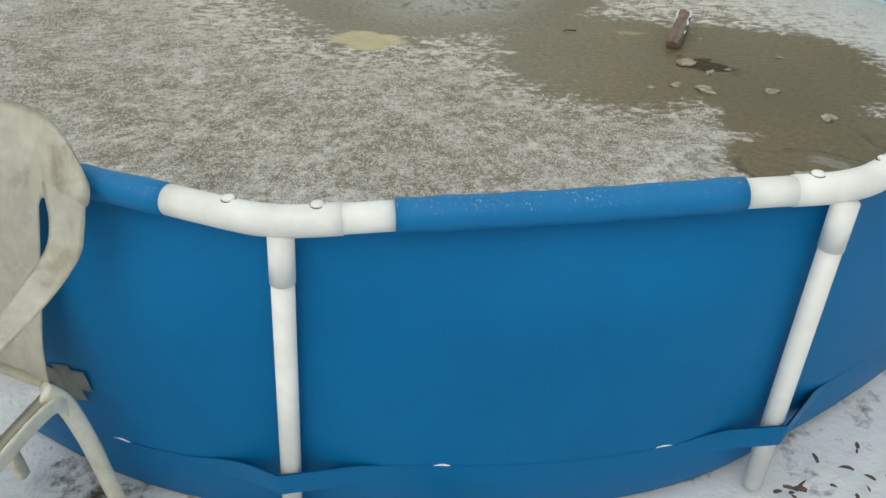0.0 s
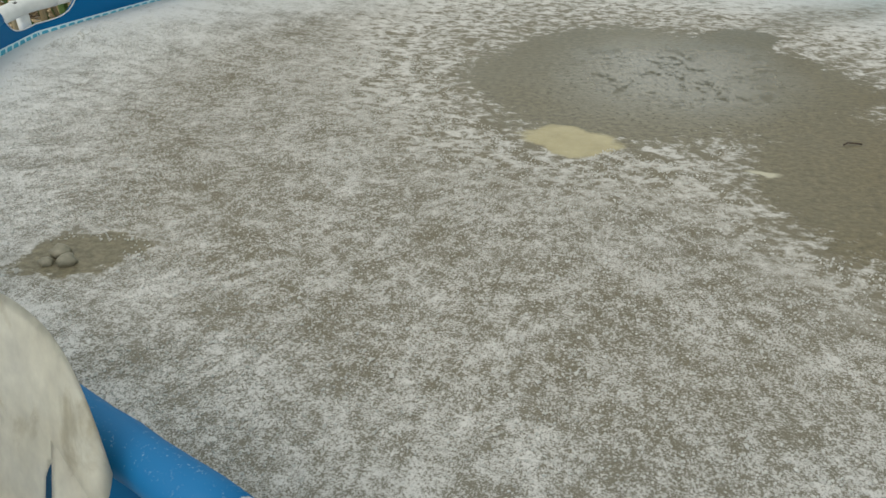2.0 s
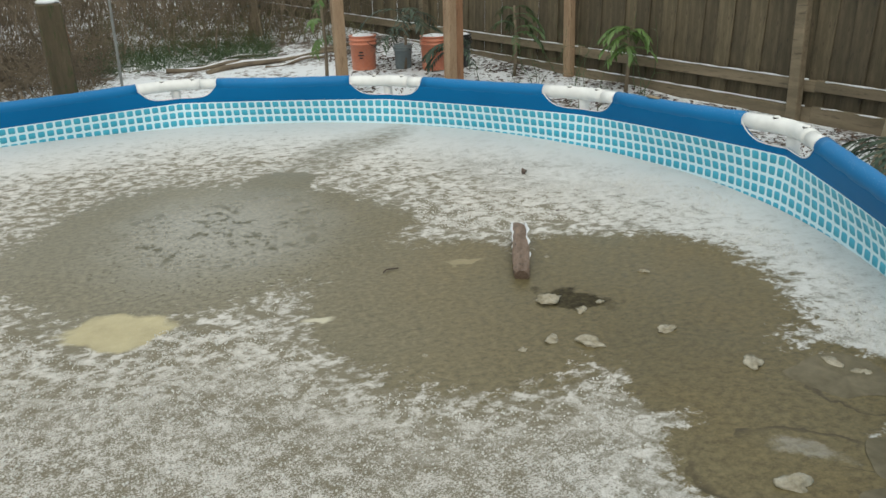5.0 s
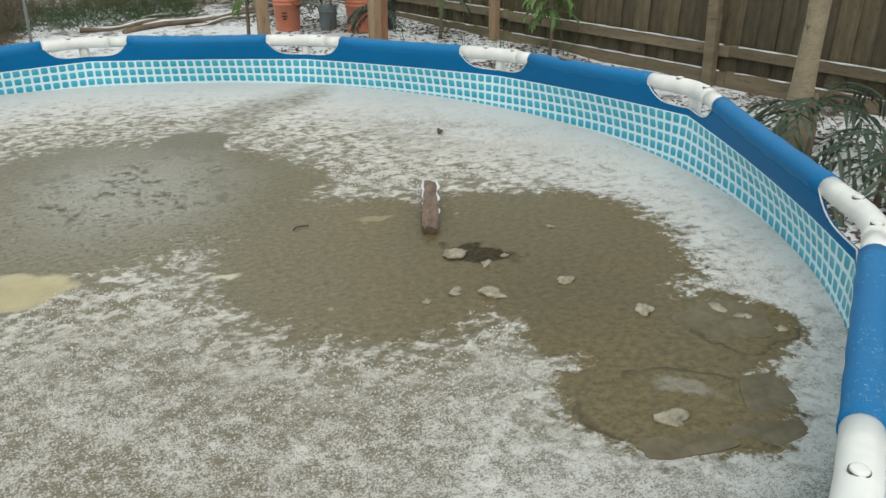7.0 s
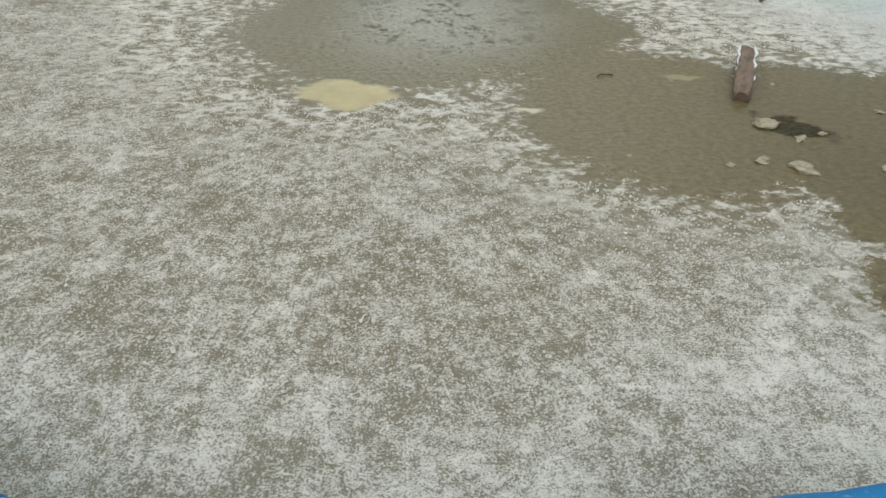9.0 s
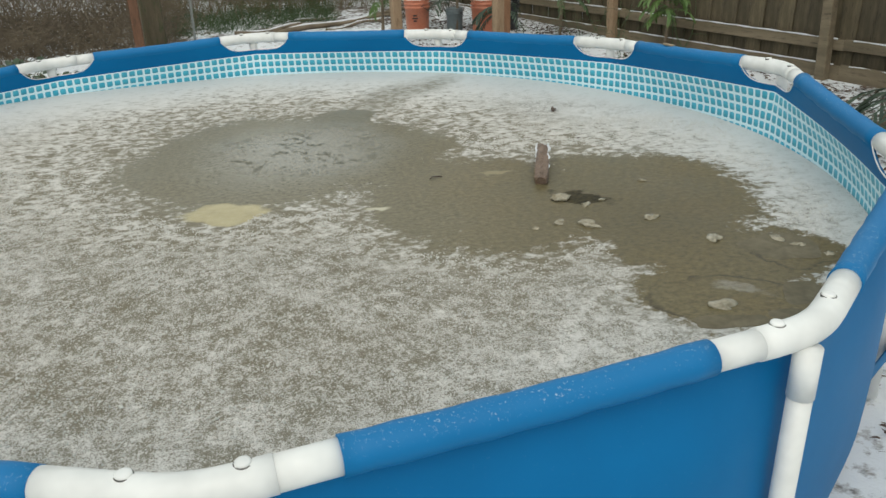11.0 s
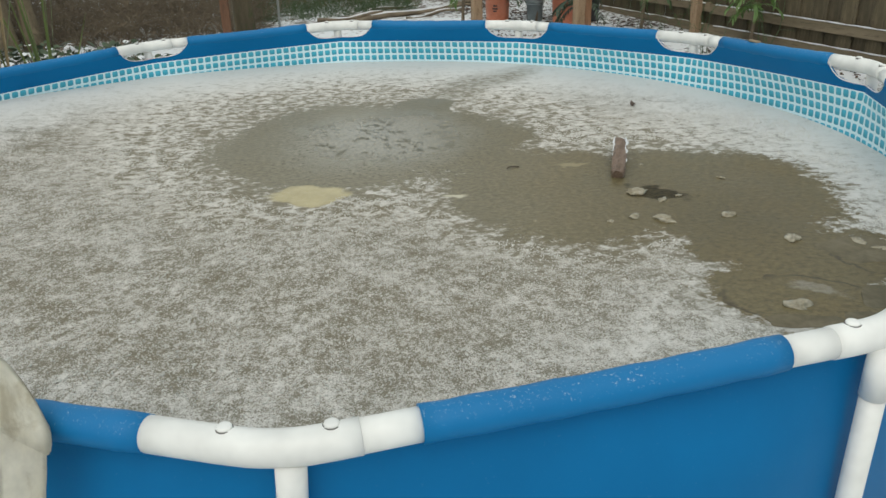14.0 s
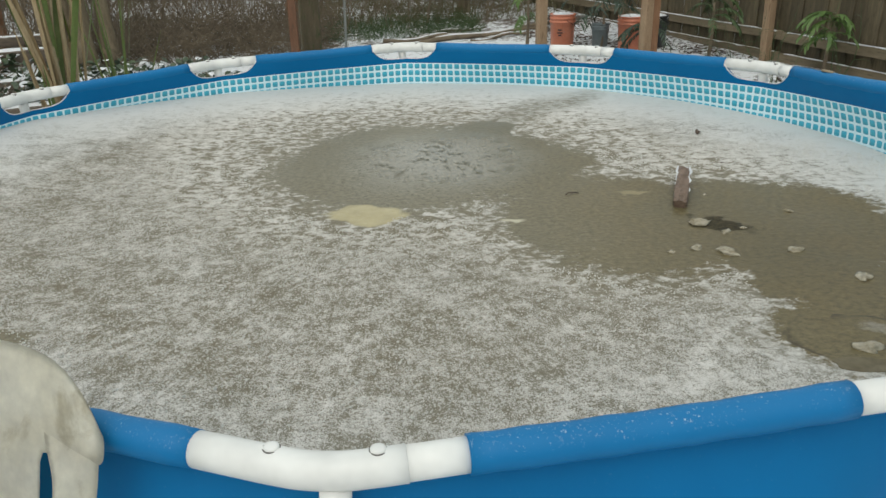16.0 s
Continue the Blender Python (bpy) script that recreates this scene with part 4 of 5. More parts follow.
post(-0.585, 2.90, 0.140, 1.37, POSTDARK, "dark mossy square wooden post capped with snow", 12, True)
post(-1.23, 6.62, 0.10, 2.2, RUSSET, "reddish brown square post in front of the brambles", 5)
post(1.48, 5.13, 0.10, 2.4, TANPOST, "tall pale brown wooden post beside the buckets", 10)
post(2.40, 4.50, 0.135, 2.4, POSTRED, "thick reddish wooden post with pale face", 20)
post(2.35, 4.43, 0.09, 2.4, TANPOST, "pale plank post nailed against a thicker one", 20)
bm = bmesh.new()
tube(bm, [(0, 0, 0), (0.02, 0, 1.0), (-0.05, 0, 2.3)], 0.014, 10)
lone("pole", bm, speckled("galvanised", (0.20, 0.21, 0.20), (0.28, 0.29, 0.28), 8, 0.5), "thin grey galvanised metal pole in the brush", "pole", pose(-0.6, 6.3, 0.15))

# ---------------------------------------------------------------- buckets and pots
ORANGE = speckled("orange_plastic", (0.60, 0.19, 0.10), (0.66, 0.25, 0.15), 7, 0.45, 60, 0.1, 0.002, c3=(0.52, 0.24, 0.17))
BLACKP = speckled("black_plastic", (0.02, 0.022, 0.025), (0.04, 0.042, 0.045), 7, 0.4)
BLUEGREY = speckled("bluegrey_plastic", (0.16, 0.20, 0.21), (0.24, 0.28, 0.29), 7, 0.5)


def bucket(x, y, mat, label, r=0.15, h=0.37, snow=True, mark=False):
    ob = thing("bucket", label, "bucket", pose(x, y, ground_z(x, y) - 0.01, 0, 0, x * 50))
    bm = bmesh.new()
    prof = [(r * 0.86, 0.0), (r * 0.88, 0.005), (r * 0.955, h * 0.74), (r * 1.03, h * 0.745), (r * 1.035, h * 0.78), (r * 0.965, h * 0.785), (r * 0.97, h * 0.85),
            (r * 1.035, h * 0.855), (r * 1.04, h * 0.89), (r * 0.975, h * 0.895), (r * 0.98, h * 0.97), (r * 1.03, h * 0.975), (r * 1.03, h), (r * 0.96, h), (r * 0.9, h * 0.8), (0.001, h * 0.78)]
    n = 36
    rings = [[bm.verts.new((q * math.cos(2 * math.pi * k / n), q * math.sin(2 * math.pi * k / n), z)) for k in range(n)] for q, z in prof]
    for a, c in zip(rings, rings[1:]):
        for k in range(n):
            bm.faces.new((a[k], a[(k + 1) % n], c[(k + 1) % n], c[k]))
    part("body", bm, mat, ob)
    bm = bmesh.new()
    tube(bm, [(r * 1.06 * math.cos(a), r * 1.06 * math.sin(a), h * 0.82 - 0.25 * h * math.sin(a - math.pi)) for a in [math.pi + math.pi * k / 14 for k in range(15)]], 0.003, 6)
    part("bail", bm, BLACKP, ob, "thin wire handle")
    if mark:
        for dz, w in ((0.02, 0.05), (-0.012, 0.07), (-0.04, 0.04)):
            bm = bmesh.new()
            rows = []
            for k in range(7):
                a = math.radians(-112 - x * 50) + (k / 6 - 0.5) * w / r
                rows.append([bm.verts.new((r * 0.945 * math.cos(a), r * 0.945 * math.sin(a), h * 0.48 + dz + e)) for e in (-0.008, 0.008)])
            for a, c in zip(rows, rows[1:]):
                bm.faces.new((a[0], c[0], c[1], a[1]))
            part("printed_mark", bm, BLACKP, ob, "dark printed mark")
    if snow:
        part("snow_fill", rock(bmesh.new(), (0, 0, h * 0.94), (r * 0.93, r * 0.93, 0.04), int(x * 9), 3, 0.2), SNOW, ob, "snow filling the top")
    return ob


bucket(1.95, 6.46, ORANGE, "orange plastic bucket heaped with snow", mark=True)
bucket(2.66, 6.05, ORANGE, "faded orange bucket behind drooping leaves", 0.155, 0.36)
bucket(2.36, 6.28, BLUEGREY, "blue-grey plastic pot with a palm plant", 0.10, 0.26, False)
bucket(2.93, 6.1, BLACKP, "black plastic plant pot beside the fence", 0.16, 0.34)

# ---------------------------------------------------------------- plants
GREEN = speckled("green_leaf", (0.035, 0.075, 0.02), (0.075, 0.13, 0.04), 5, 0.5, 60, 0.2, 0.002)
BRIGHT = speckled("bright_leaf", (0.11, 0.17, 0.035), (0.20, 0.25, 0.07), 3, 0.5, 60, 0.2, 0.002)
DARKGREEN = speckled("dark_leaf", (0.018, 0.04, 0.022), (0.05, 0.085, 0.045), 5, 0.45, 60, 0.2, 0.002)
HUSK = speckled("pale_dry_husk", (0.40, 0.30, 0.17), (0.56, 0.45, 0.28), 6, 0.75, 60, 0.4, 0.003, c3=(0.30, 0.20, 0.10), stretch=(6, 6, 0.7))
FRESH = speckled("fresh_leaf", (0.075, 0.15, 0.03), (0.13, 0.22, 0.06), 3, 0.5, 60, 0.2, 0.002)
DARKTWIG = speckled("wet_dark_twig", (0.12, 0.095, 0.065), (0.25, 0.20, 0.135), 3, 0.85, 30, 0.3, 0.003)
SHRUB = speckled("evergreen_leaf", (0.03, 0.055, 0.028), (0.085, 0.125, 0.06), 9, 0.5, 60, 0.2, 0.002)
OLIVE = speckled("olive_weed", (0.10, 0.095, 0.04), (0.19, 0.17, 0.085), 4, 0.8, 60, 0.2, 0.002)
STRAW = speckled("dry_stalk", (0.30, 0.22, 0.11), (0.45, 0.34, 0.19), 6, 0.75, 60, 0.4, 0.003, c3=(0.20, 0.13, 0.06), stretch=(4, 4, 0.7))
TWIG = speckled("bare_twig", (0.16, 0.125, 0.085), (0.28, 0.225, 0.16), 3, 0.85, 30, 0.3, 0.003)
GREYBARK = speckled("grey_bark", (0.15, 0.12, 0.075), (0.24, 0.195, 0.125), 5, 0.85, 40, 0.8, 0.008, c3=(0.11, 0.085, 0.055), stretch=(3, 3, 1))
PALEBARK = speckled("pale_bark", (0.30, 0.245, 0.16), (0.38, 0.32, 0.22), 5, 0.8, 40, 0.7, 0.006, c3=(0.22, 0.18, 0.11), stretch=(1, 1, 3))
LUMBER = speckled("grey_lumber", (0.14, 0.11, 0.085), (0.22, 0.18, 0.14), 3, 0.85, 40, 0.5, 0.004, c3=(0.07, 0.055, 0.04), stretch=(0.6, 6, 6), random_tint=0.4)


def stalk_plant(name, x, y, label, stems, spread, height, mat, leaves, leafmat, seed, leaf_len=0.7, leaf_w=0.06, category="plant", stem_r=0.014, droop=1.0, from_low=0.15, lean=(0.25, 0.8)):
    rng = random.Random(seed)
    ob = thing(name, label, category, pose(x, y, ground_z(x, y) - 0.02))
    for k in range(stems):
        a, r = rng.uniform(0, 6.28), spread * math.sqrt(rng.random())
        h = height * rng.uniform(0.7, 1.1)
        b0 = Vector((r * math.cos(a), r * math.sin(a), 0))
        t0 = b0 + Vector((rng.uniform(-.14, .14), rng.uniform(-.14, .14), 1)) * h
        bm = bmesh.new()
        mid = b0.lerp(t0, 0.5) + Vector((rng.uniform(-.05, .05), rng.uniform(-.05, .05), 0))
        rr = stem_r * rng.uniform(0.7, 1.3)
        tube(bm, smooth_path([b0, mid, t0], 4), [rr * (1 - 0.05 * q) for q in range(9)], 7)
        part("stem", bm, mat, ob)
    for k in range(leaves):
        a, r = rng.uniform(0, 6.28), spread * rng.random()
        z = height * rng.uniform(from_low, 0.95)
        bm = bmesh.new()
        blade(bm, (r * math.cos(a), r * math.sin(a), z), (math.cos(a) * rng.uniform(*lean), math.sin(a) * rng.uniform(*lean), rng.uniform(0.5, 1.0)),
              leaf_len * rng.uniform(0.6, 1.2), leaf_w * rng.uniform(0.6, 1.2), droop * rng.uniform(0.5, 1.5), 6, rng.uniform(-1, 1))
        part("leaf", bm, leafmat[k % len(leafmat)] if isinstance(leafmat, list) else leafmat, ob)
    return ob


UP = (0.03, 0.22)
stalk_plant("dry_reed", -2.12, 2.17, "bundle of thick dry straw-coloured stalks behind the pool", 8, 0.09, 1.7, HUSK, 34, [HUSK, BRIGHT, STRAW, HUSK, BRIGHT], 3, 1.2, 0.048, "reed", 0.02, 0.12, 0.0, UP)
stalk_plant("dry_reed", -2.06, 2.36, "orange-brown dry stalk with green blades", 1, 0.02, 1.6, STRAW, 4, [BRIGHT, BRIGHT, STRAW], 13, 1.4, 0.035, "reed", 0.014, 0.2, 0.0, (0.1, 0.3))
stalk_plant("strap_leaf_plant", -1.95, 2.75, "a few yellow-green strap leaves above the rim", 1, 0.05, 0.6, STRAW, 9, [BRIGHT], 14, 1.5, 0.03, "plant", 0.01, 0.25, 0.1, UP)
stalk_plant("strap_leaf_plant", -2.90, 1.18, "tall green strap-leaved plant rising behind the pool", 2, 0.06, 1.0, STRAW, 18, [BRIGHT, FRESH, FRESH], 4, 1.6, 0.065, "plant", 0.02, 0.22, 0.0, (0.05, 0.3))
stalk_plant("strap_leaf_plant", -2.78, 1.50, "yellowing strap leaves and dry husks", 3, 0.08, 1.2, HUSK, 14, [HUSK, BRIGHT, HUSK], 5, 1.1, 0.04, "plant", 0.014, 0.5, 0.0, (0.1, 0.5))
stalk_plant("dry_reed", -2.60, 1.84, "tall brown dry stalk among dead leaves", 2, 0.04, 1.7, STRAW, 5, [STRAW], 15, 0.9, 0.035, "reed", 0.02, 0.3, 0.0, UP)
stalk_plant("dry_reed", -3.05, 0.90, "a few thin dry stalks in the snow", 3, 0.10, 1.4, HUSK, 4, [HUSK], 8, 0.7, 0.03, "reed", 0.012, 0.4, 0.0, UP)


def frond_plant(name, x, y, label, fronds, length, mat, seed, height, category="plant", leaflet=0.16):
    """Arching fronds, each with rows of narrow leaflets."""
    rng = random.Random(seed)
    ob = thing(name, label, category, pose(x, y, ground_z(x, y) - 0.02))
    bm = bmesh.new()
    tube(bm, [(0, 0, 0), (0.02, 0.01, height * 0.5), (0.0, 0.02, height)], [0.02, 0.016, 0.012], 8)
    part("stem", bm, TWIG, ob)
    for k in range(fronds):
        a = rng.uniform(0, 6.28)
        d = Vector((math.cos(a), math.sin(a), rng.uniform(0.2, 0.9))).normalized()
        q = Vector((0, 0, height * rng.uniform(0.55, 1.0)))
        bm = bmesh.new()
        pts = [q.copy()]
        for s in range(8):
            q = q + d * length / 8
            d = (d + Vector((0, 0, -0.22))).normalized()
            pts.append(q.copy())
        tube(bm, pts, [0.005 - 0.0005 * s for s in range(9)], 5)
        for s in range(2, 9):
            dd = (pts[s] - pts[s - 1]).normalized()
            side = dd.cross(Vector((0, 0, 1))).normalized()
            for sgn in (-1, 1):
                blade(bm, pts[s], dd * 0.8 + side * sgn * rng.uniform(0.5, 0.9) + Vector((0, 0, -0.15)), leaflet * rng.uniform(0.7, 1.1), 0.026, rng.uniform(0.4, 1.2), 4, rng.uniform(-.5, .5))
        part("frond", bm, mat, ob)
    return ob


frond_plant("palm_plant", 2.36, 6.2, "dark green potted palm with drooping fronds", 11, 0.5, DARKGREEN, 11, 0.62)
frond_plant("palm_plant", 2.75, 5.55, "low green fronds in front of the fence", 9, 0.36, DARKGREEN, 12, 0.35, leaflet=0.1)
frond_plant("palm_plant", 1.36, 5.35, "green fronds beside a wooden post", 5, 0.26, FRESH, 13, 1.0, leaflet=0.10)
frond_plant("bamboo", 3.98, 4.2, "slender bamboo with narrow green leaves", 17, 0.27, FRESH, 14, 0.62, leaflet=0.09)
frond_plant("bamboo", 3.3, 5.3, "thin dark bamboo against the fence", 12, 0.34, GREEN, 15, 0.72, leaflet=0.09)
frond_plant("palm_plant", 4.0, 0.98, "dark drooping narrow-leaved shrub by the fence", 11, 0.5, DARKGREEN, 16, 0.42, leaflet=0.2)
frond_plant("palm_plant", 3.75, 0.25, "dark green narrow-leaved shrub in snow", 11, 0.5, DARKGREEN, 17, 0.35, leaflet=0.2)
frond_plant("palm_plant", 3.55, -0.35, "small dark shrub on snowy leaf litter", 8, 0.4, DARKGREEN, 18, 0.25, leaflet=0.18)


def tree(x, y, r, height, mat, label, seed, lean=(0, 0), limbs=5, crown=0, low=4):
    rng = random.Random(seed)
    ob = thing("tree", label, "tree", pose(x, y, ground_z(x, y) - 0.03))
    pts = [Vector((lean[0] * t + 0.02 * math.sin(5 * t + seed), lean[1] * t + 0.02 * math.cos(4 * t + seed), height * t)) for t in [q / 12 for q in range(13)]]
    bm = bmesh.new()
    tube(bm, pts, [r * (1.7 if q == 0 else 1.25 if q == 1 else 1.05 - 0.05 * q) for q in range(13)], 14)
    for v in bm.verts:
        v.co += Vector((noise.noise(v.co * 6), noise.noise(v.co * 6 + Vector((9, 0, 0))), 0)) * r * 0.18
    part("trunk", bm, mat, ob)
    for k in range(limbs):
        q = pts[6 + k % 6]
        a = rng.uniform(0, 6.28)
        L = rng.uniform(0.4, 0.9)
        bm = bmesh.new()
        tube(bm, smooth_path([q, q + Vector((math.cos(a) * L * .5, math.sin(a) * L * .5, L * .4)), q + Vector((math.cos(a) * L, math.sin(a) * L, L * .9))], 4), [r * 0.3 * (1 - 0.1 * s) for s in range(9)], 6)
        part("limb", bm, mat, ob)
    for k in range(crown):
        q = pts[rng.randint(low, low + 5)] + Vector((rng.uniform(-.1, .1), rng.uniform(-.1, .1), 0))
        bm = bmesh.new()
        for s in range(7):
            a = rng.uniform(0, 6.28)
            blade(bm, q, (math.cos(a), math.sin(a), rng.uniform(-0.3, 0.6)), rng.uniform(.12, .22), 0.02, 0.8, 4)
        part("leaf_tuft", bm, DARKGREEN, ob)
    return ob


tree(4.12, 1.27, 0.075, 2.4, PALEBARK, "pale slender tree trunk in front of the fence", 2, (0.12, 0.0), 3, 7)
tree(-3.70, 6.6, 0.10, 2.8, GREYBARK, "grey tree trunk in a close group", 3, (0.1, 0.1))
tree(-3.42, 6.75, 0.085, 2.8, GREYBARK, "slim grey tree trunk in a close group", 4, (-0.2, 0.1))
tree(-3.98, 6.75, 0.085, 2.8, GREYBARK, "grey leaning tree trunk in a close group", 5, (-0.25, 0.0))
tree(-5.1, 7.4, 0.12, 2.6, POSTRED, "brown bare tree trunk among brush", 6, (0.05, 0.0))
tree(-1.62, 9.6, 0.10, 2.8, POSTRED, "reddish bare tree trunk deep in the thicket", 9, (0.03, 0.0))
tree(-4.2, 7.4, 0.09, 2.6, GREYBARK, "thin brown tree trunk among brush", 7, (0.05, 0.1))
tree(0.95, 9.3, 0.07, 2.6, GREYBARK, "small leafy tree against the fence", 8, (0.1, 0.0), 5, 90, 2)


def leafy_shrub(x, y, size, count, seed, label):
    rng = random.Random(seed)
    ob = thing("shrub", label, "shrub", pose(x, y, ground_z(x, y)))
    bm, bs, bt = bmesh.new(), bmesh.new(), bmesh.new()
    for k in range(count):
        a, e = rng.uniform(0, 6.28), rng.random()
        q = Vector((math.cos(a) * size * math.sqrt(rng.random()), math.sin(a) * size * math.sqrt(rng.random()), size * 0.9 * e))
        d = Vector((math.cos(a), math.sin(a), rng.uniform(0.0, 1.0)))
        blade(bm if rng.random() < 0.8 else bs, q, d, rng.uniform(.06, .11), rng.uniform(.05, .08), rng.uniform(.5, 1.4), 3, rng.uniform(-.8, .8))
        if k % 5 == 0:
            tube(bt, [(0.2 * q.x, 0.2 * q.y, 0), q * 0.7, q], 0.004, 5)
    part("foliage", bm, SHRUB, ob)["kind"] = "stuff"
    part("snow_dusting", bs, SNOW, ob, "leaves covered in snow")["kind"] = "stuff"
    part("twig_work", bt, TWIG, ob)["kind"] = "stuff"
    return ob


for k, (x, y, s) in enumerate(((-3.9, 5.4, .35), (-3.4, 5.2, .32), (-3.0, 5.5, .33), (-2.6, 5.3, .3), (-4.4, 5.6, .38), (-2.25, 5.6, .28), (-3.2, 4.7, .3), (-3.7, 4.6, .3), (-1.9, 5.2, .22))):
    leafy_shrub(x, y, s, 170, 30 + k, "low dark evergreen shrub dusted with snow")

# lumber lying in a low stack
for k, (x, y, z, L, w, h) in enumerate(((-5.4, 5.3, 0.36, 3.8, 0.26, 0.16), (-5.1, 4.55, 0.16, 3.4, 0.24, 0.15), (-4.7, 3.7, 0.06, 3.6, 0.26, 0.13),
                                       (-5.9, 6.3, 0.42, 3.6, 0.24, 0.1), (-5.3, 5.0, 0.05, 3.4, 0.5, 0.14))):
    ob = thing("plank", "weathered grey plank in a snowy lumber stack", "plank", pose(x, y, z + 0.02, 0, 0, 24 + (k % 3) * 2.5), "planks in the stack")
    part("timber", box(bmesh.new(), (L, w, h), Matrix(), 0.006), LUMBER, ob, smooth=False)
    bm = bmesh.new()
    rows = []
    n = 40
    for j in range(n):
        u = L * (j / (n - 1) - 0.5)
        hh = 0.014 + 0.012 * noise.noise(Vector((u * 2.5, k * 3.0, 0)))
        ww = w * (0.30 + 0.34 * noise.noise(Vector((u * 3.5, k * 5.0, 4))))
        rows.append([bm.verts.new((u, -ww, h / 2 + 0.002)), bm.verts.new((u, -ww * .6, h / 2 + hh)), bm.verts.new((u, ww * .6, h / 2 + hh)), bm.verts.new((u, ww, h / 2 + 0.002))])
    for a, c in zip(rows, rows[1:]):
        for m in range(3):
            bm.faces.new((a[m], a[m + 1], c[m + 1], c[m]))
    part("snow_layer", bm, SNOW, ob, "white snow on the plank")

# heap of dead strap leaves beside the pool, and a layer of them on the ground beyond
def straw(name, label, count, cx, cy, rx, ry, high, seed, lift, mat, lens):
    rng = random.Random(seed)
    bm = bmesh.new()
    for k in range(count):
        a, r = rng.uniform(0, 6.28), math.sqrt(rng.random())
        x, y = cx + rx * r * math.cos(a), cy + ry * r * math.sin(a)
        if math.hypot(x, y) < 2.42:
            continue
        z = ground_z(x, y) + 0.02 + high * (1 - r * r) * rng.random()
        b5 = rng.gauss(0.7, 0.8) + (math.pi if rng.random() < 0.5 else 0)
        blade(bm, (x, y, z), (math.cos(b5), math.sin(b5), rng.uniform(-0.15, lift)), rng.uniform(*lens), rng.uniform(0.012, 0.04), rng.uniform(0.2, 0.9), 4, rng.uniform(-1, 1))
    lone(name, bm, mat, label, "leaf heap", kind="stuff")


straw("dead_leaf_heap", "heap of dry tan strap leaves beside the pool", 420, -2.78, 1.75, 0.38, 0.42, 0.95, 77, 0.7, HUSK, (0.15, 0.4))
straw("dead_leaf_layer", "layer of dry brown strap leaves on snow", 1500, -4.2, 1.9, 1.5, 1.6, 0.16, 78, 0.2, HUSK, (0.3, 0.8))
straw("rotten_leaf_layer", "dark rotten leaves among planks and snow", 900, -4.9, 3.2, 1.7, 1.9, 0.10, 79, 0.2, LEAFBROWN, (0.1, 0.4))

# fallen logs on the snow at the back
for k, (x0, y0, x1, y1, r) in enumerate(((0.25, 7.0, 2.0, 7.75, 0.034), (0.45, 7.30, 1.9, 7.50, 0.026), (-0.2, 7.25, 0.9, 7.5, 0.030), (0.9, 7.0, 1.75, 7.35, 0.020), (0.1, 7.5, 1.2, 7.9, 0.022))):
    bm = bmesh.new()
    a, c = Vector((x0, y0, ground_z(x0, y0) + r * 0.6)), Vector((x1, y1, ground_z(x1, y1) + r * 0.6))
    pts = [a.lerp(c, q / 8) + Vector((0, 0.03 * math.sin(q * 1.3 + k), 0.02 * math.sin(q + k))) for q in range(9)]
    tube(bm, pts, [r * (1 - 0.05 * q) for q in range(9)], 10)
    ob = thing("fallen_branch", "dark fallen branch lying in patchy snow", "branch", group="fallen branches")
    part("trunk", bm, DARKTWIG, ob)
    bm = bmesh.new()
    tube(bm, [q + Vector((0, 0.01, r * 0.75)) for q in pts[1:7]], [r * 0.3, r * 0.6, r * 0.4, r * 0.6, r * 0.5, r * 0.2], 8)
    part("snow_layer", bm, SNOW, ob, "snow along the top")

# ---------------------------------------------------------------- brush, leaf litter and twigs
rng = random.Random(9)


def brush(name, label, count, area, height, seed, r=0.006, mat=TWIG, tangle=0.35):
    rng = random.Random(seed)
    bm = bmesh.new()
    for k in range(count):
        x, y = rng.uniform(area[0], area[1]), rng.uniform(area[2], area[3])
        if x > 4.75 - (y - 2.8) * 0.40:
            continue
        h = height * rng.uniform(0.4, 1.15)
        q = Vector((x, y, ground_z(x, y) - 0.02 if math.hypot(x, y) < 12 else ground_z(x * 12 / math.hypot(x, y), y * 12 / math.hypot(x, y))))
        d = Vector((rng.gauss(0, tangle), rng.gauss(0, tangle), 1)).normalized()
        pts = [q.copy()]
        for s in range(6):
            q = q + d * h / 6
            d = (d + Vector((rng.gauss(0, tangle * .6), rng.gauss(0, tangle * .6), rng.gauss(0, tangle * .4)))).normalized()
            pts.append(q.copy())
        rr = r * rng.uniform(0.5, 1.6)
        tube(bm, pts, [rr * (1 - 0.12 * s) for s in range(7)], 4, False)
        for s in range(2, 6):
            if rng.random() < 0.7:
                dd = Vector((rng.gauss(0, 1), rng.gauss(0, 1), rng.uniform(-0.2, 0.8))).normalized()
                L = h * rng.uniform(0.12, 0.3)
                tube(bm, [pts[s], pts[s] + dd * L * .5, pts[s] + dd * L + Vector((0, 0, -0.03))], [rr * .6, rr * .45, rr * .25], 3, False)
    return lone(name, bm, mat, label, "brush", kind="stuff")


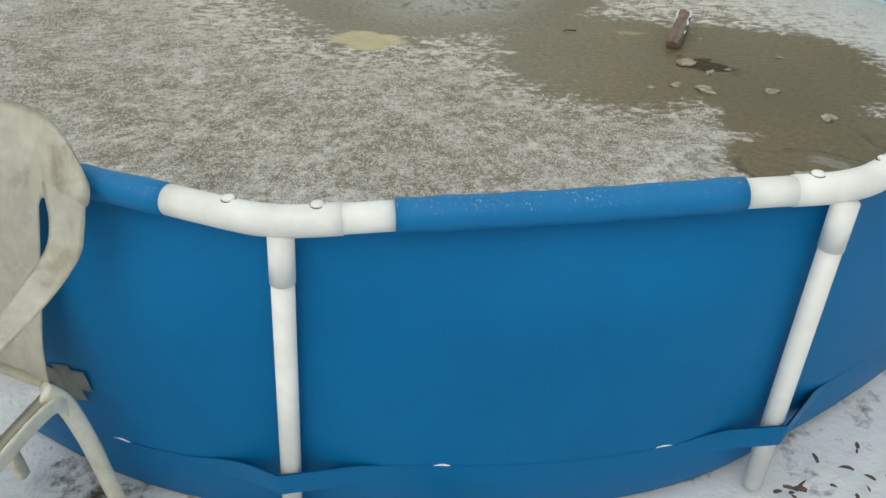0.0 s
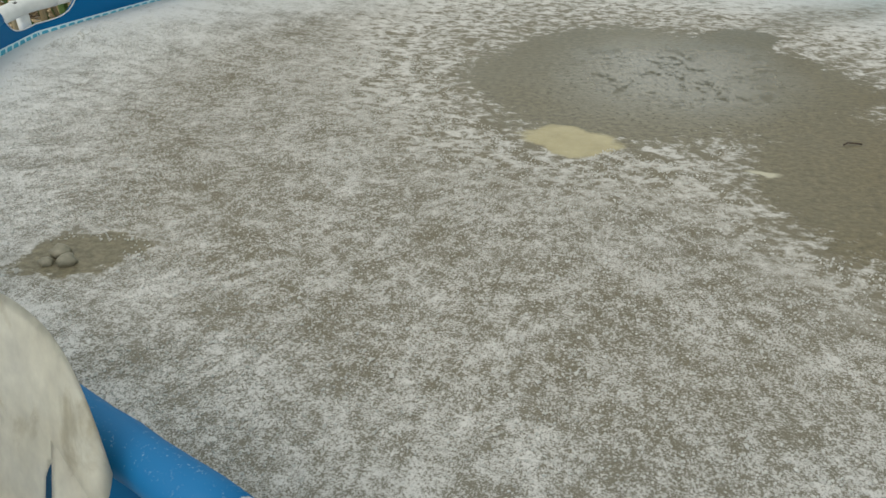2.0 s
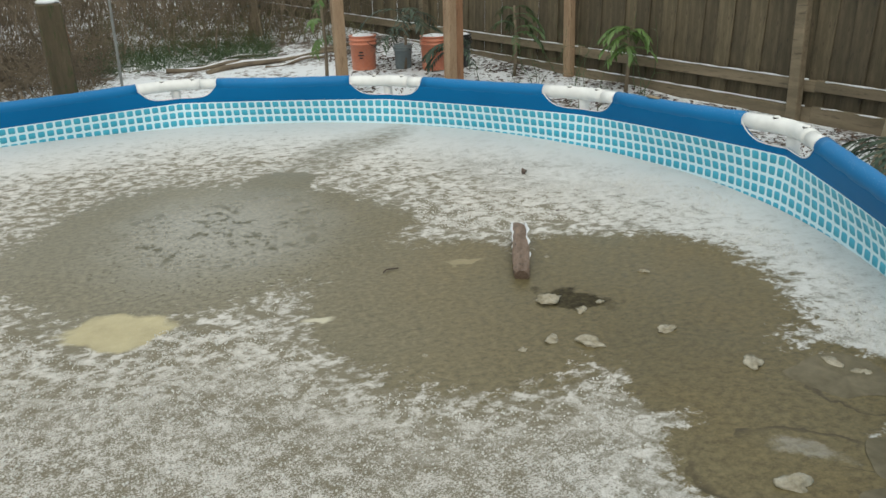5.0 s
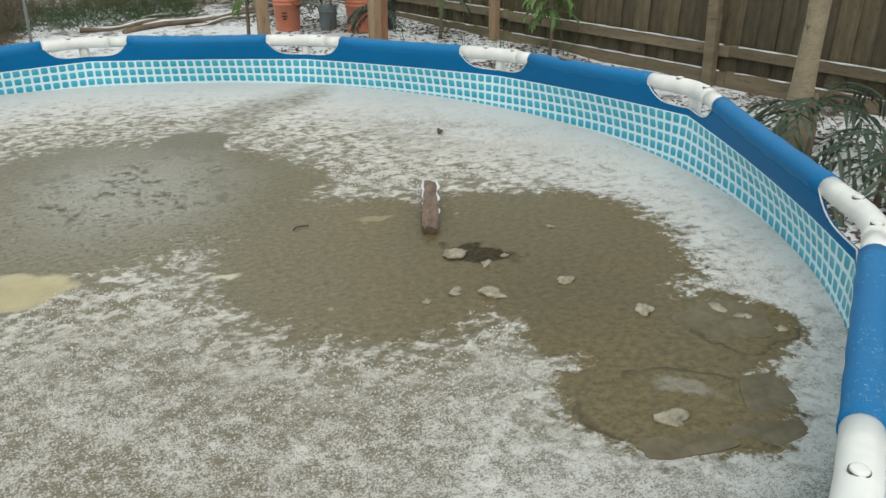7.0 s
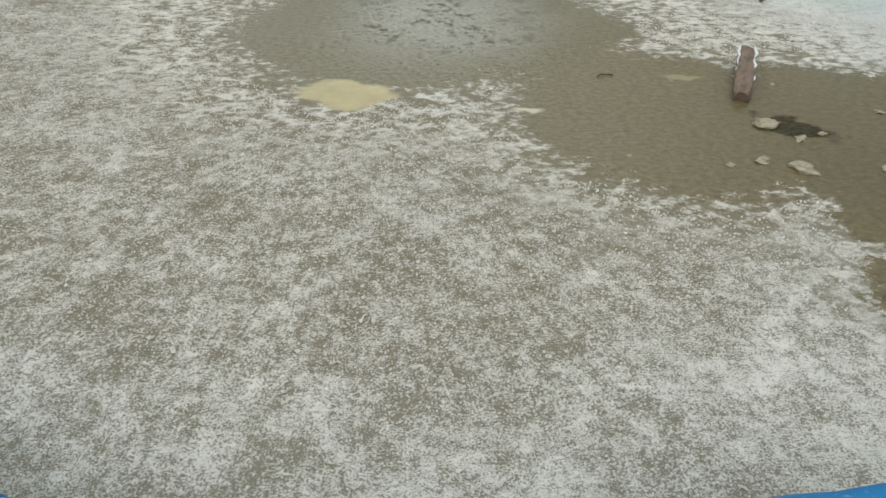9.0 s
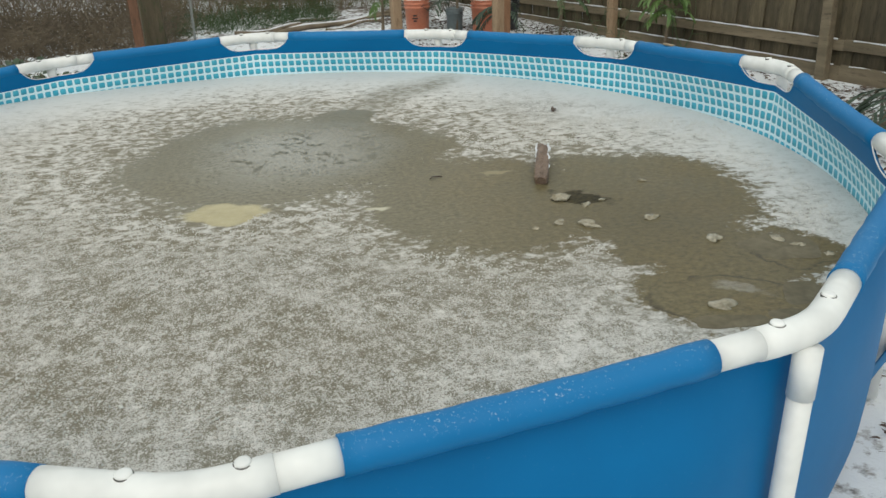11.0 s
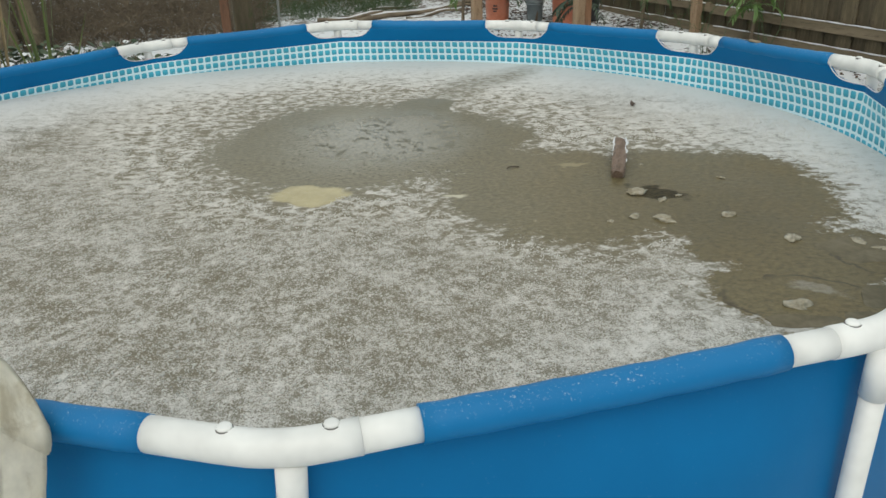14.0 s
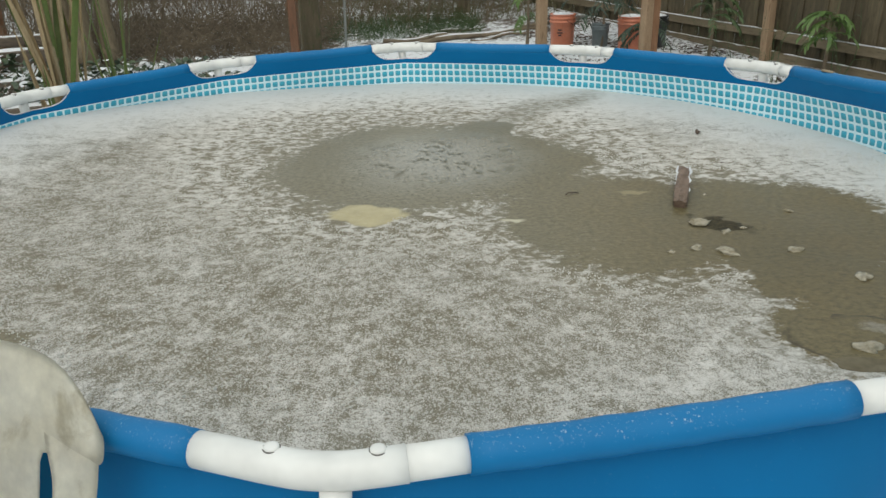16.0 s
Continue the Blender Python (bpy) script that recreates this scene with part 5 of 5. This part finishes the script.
brush("thicket", "thicket of bare brown saplings and brambles", 1500, (-8.0, 2.0, 8.2, 13.0), 2.2, 1)
brush("bramble_heap", "tangled heap of brown bare brambles", 2500, (-5.0, -0.9, 6.7, 9.0), 0.75, 2, 0.005, DARKTWIG, tangle=1.0)
brush("back_thicket", "dense bare brown undergrowth far behind", 1500, (-12.0, 1.0, 12.0, 19.0), 2.6, 3, 0.012, DARKTWIG)
brush("side_thicket", "bare brown undergrowth behind the lumber", 500, (-12.0, -6.0, 3.0, 11.0), 1.8, 4, 0.009, DARKTWIG)
brush("green_grass_tufts", "low green weedy grass at the thicket edge", 1500, (-1.2, 1.1, 7.4, 8.8), 0.26, 5, 0.003, GREEN, 0.6)
brush("olive_weeds", "low olive weeds under bare saplings", 1800, (-1.3, 3.2, 8.2, 12.0), 0.5, 7, 0.004, OLIVE, 0.7)
brush("weed_stems", "thin dry weeds in front of the fence", 40, (2.8, 4.2, 3.6, 5.6), 0.7, 6, 0.003, GREEN, 0.4)


def litter(name, label, count, inside, seed, mat, size=0.045):
    rng = random.Random(seed)
    bm = bmesh.new()
    made = 0
    while made < count:
        x, y = rng.uniform(-4, 6.5), rng.uniform(-5, 8.5)
        if not inside(x, y) or noise.noise(Vector((x, y, 0)) * 1.6) + 0.25 < rng.uniform(-0.4, 0.8):
            continue
        made += 1
        a = rng.uniform(0, 6.28)
        n = 0.035 * noise.noise(Vector((x, y, 0)) * 1.1) + 0.012 * noise.noise(Vector((x, y, 3)) * 4)
        blade(bm, (x, y, ground_z(x, y) + n + 0.006), (math.cos(a), math.sin(a), rng.uniform(0.0, 0.4)), size * rng.uniform(0.6, 1.6), size * rng.uniform(0.3, 0.7), rng.uniform(0.2, 1.5), 3, rng.uniform(-.6, .6))
    return lone(name, bm, mat, label, "leaf litter", kind="stuff")


def fence_side(x, y):
    return x < 4.75 - (y - 2.8) * 0.40


litter("leaf_litter", "dark dead leaves scattered on thin snow", 9000, lambda x, y: math.hypot(x, y) > 2.45 and x > 1.6 and y > -1.0 and fence_side(x, y), 21, LEAFBROWN)
litter("near_leaf_litter", "dead leaves and bark scraps on trodden snow", 1400, lambda x, y: 2.36 < math.hypot(x, y) < 4.2 and y < 0 and x > 1.2, 22, LEAFBROWN, 0.02)
litter("chair_litter", "dark damp leaves round the chair legs", 2200, lambda x, y: 2.3 < math.hypot(x, y) < 3.2 and y < -1.8 and x < 0.1 and x > -2, 24, LEAFBROWN, 0.03)
litter("wall_foot_litter", "dark damp leaves along the pool wall", 900, lambda x, y: 2.27 < math.hypot(x, y) < 2.52 and y < 1, 23, LEAFBROWN, 0.024)
rng = random.Random(31)
bm = bmesh.new()
for k in range(150):
    a, r = rng.uniform(-1.5, 0.9), rng.uniform(2.42, 4.6)
    x, y = r * math.cos(a), r * math.sin(a)
    b6 = rng.uniform(0, 6.28)
    L = rng.uniform(0.08, 0.35)
    z = ground_z(x, y) + 0.035 * noise.noise(Vector((x, y, 0)) * 1.1) + 0.01
    d = Vector((math.cos(b6), math.sin(b6), 0))
    s = d.cross(Vector((0, 0, 1)))
    tube(bm, [Vector((x, y, z)), Vector((x, y, z + 0.008)) + d * L * .5 + s * rng.uniform(-.03, .03), Vector((x, y, z)) + d * L], [0.003, 0.0028, 0.0015], 5)
lone("fallen_twigs", bm, TWIG, "thin dark twigs lying on the snow", "twigs", kind="stuff")
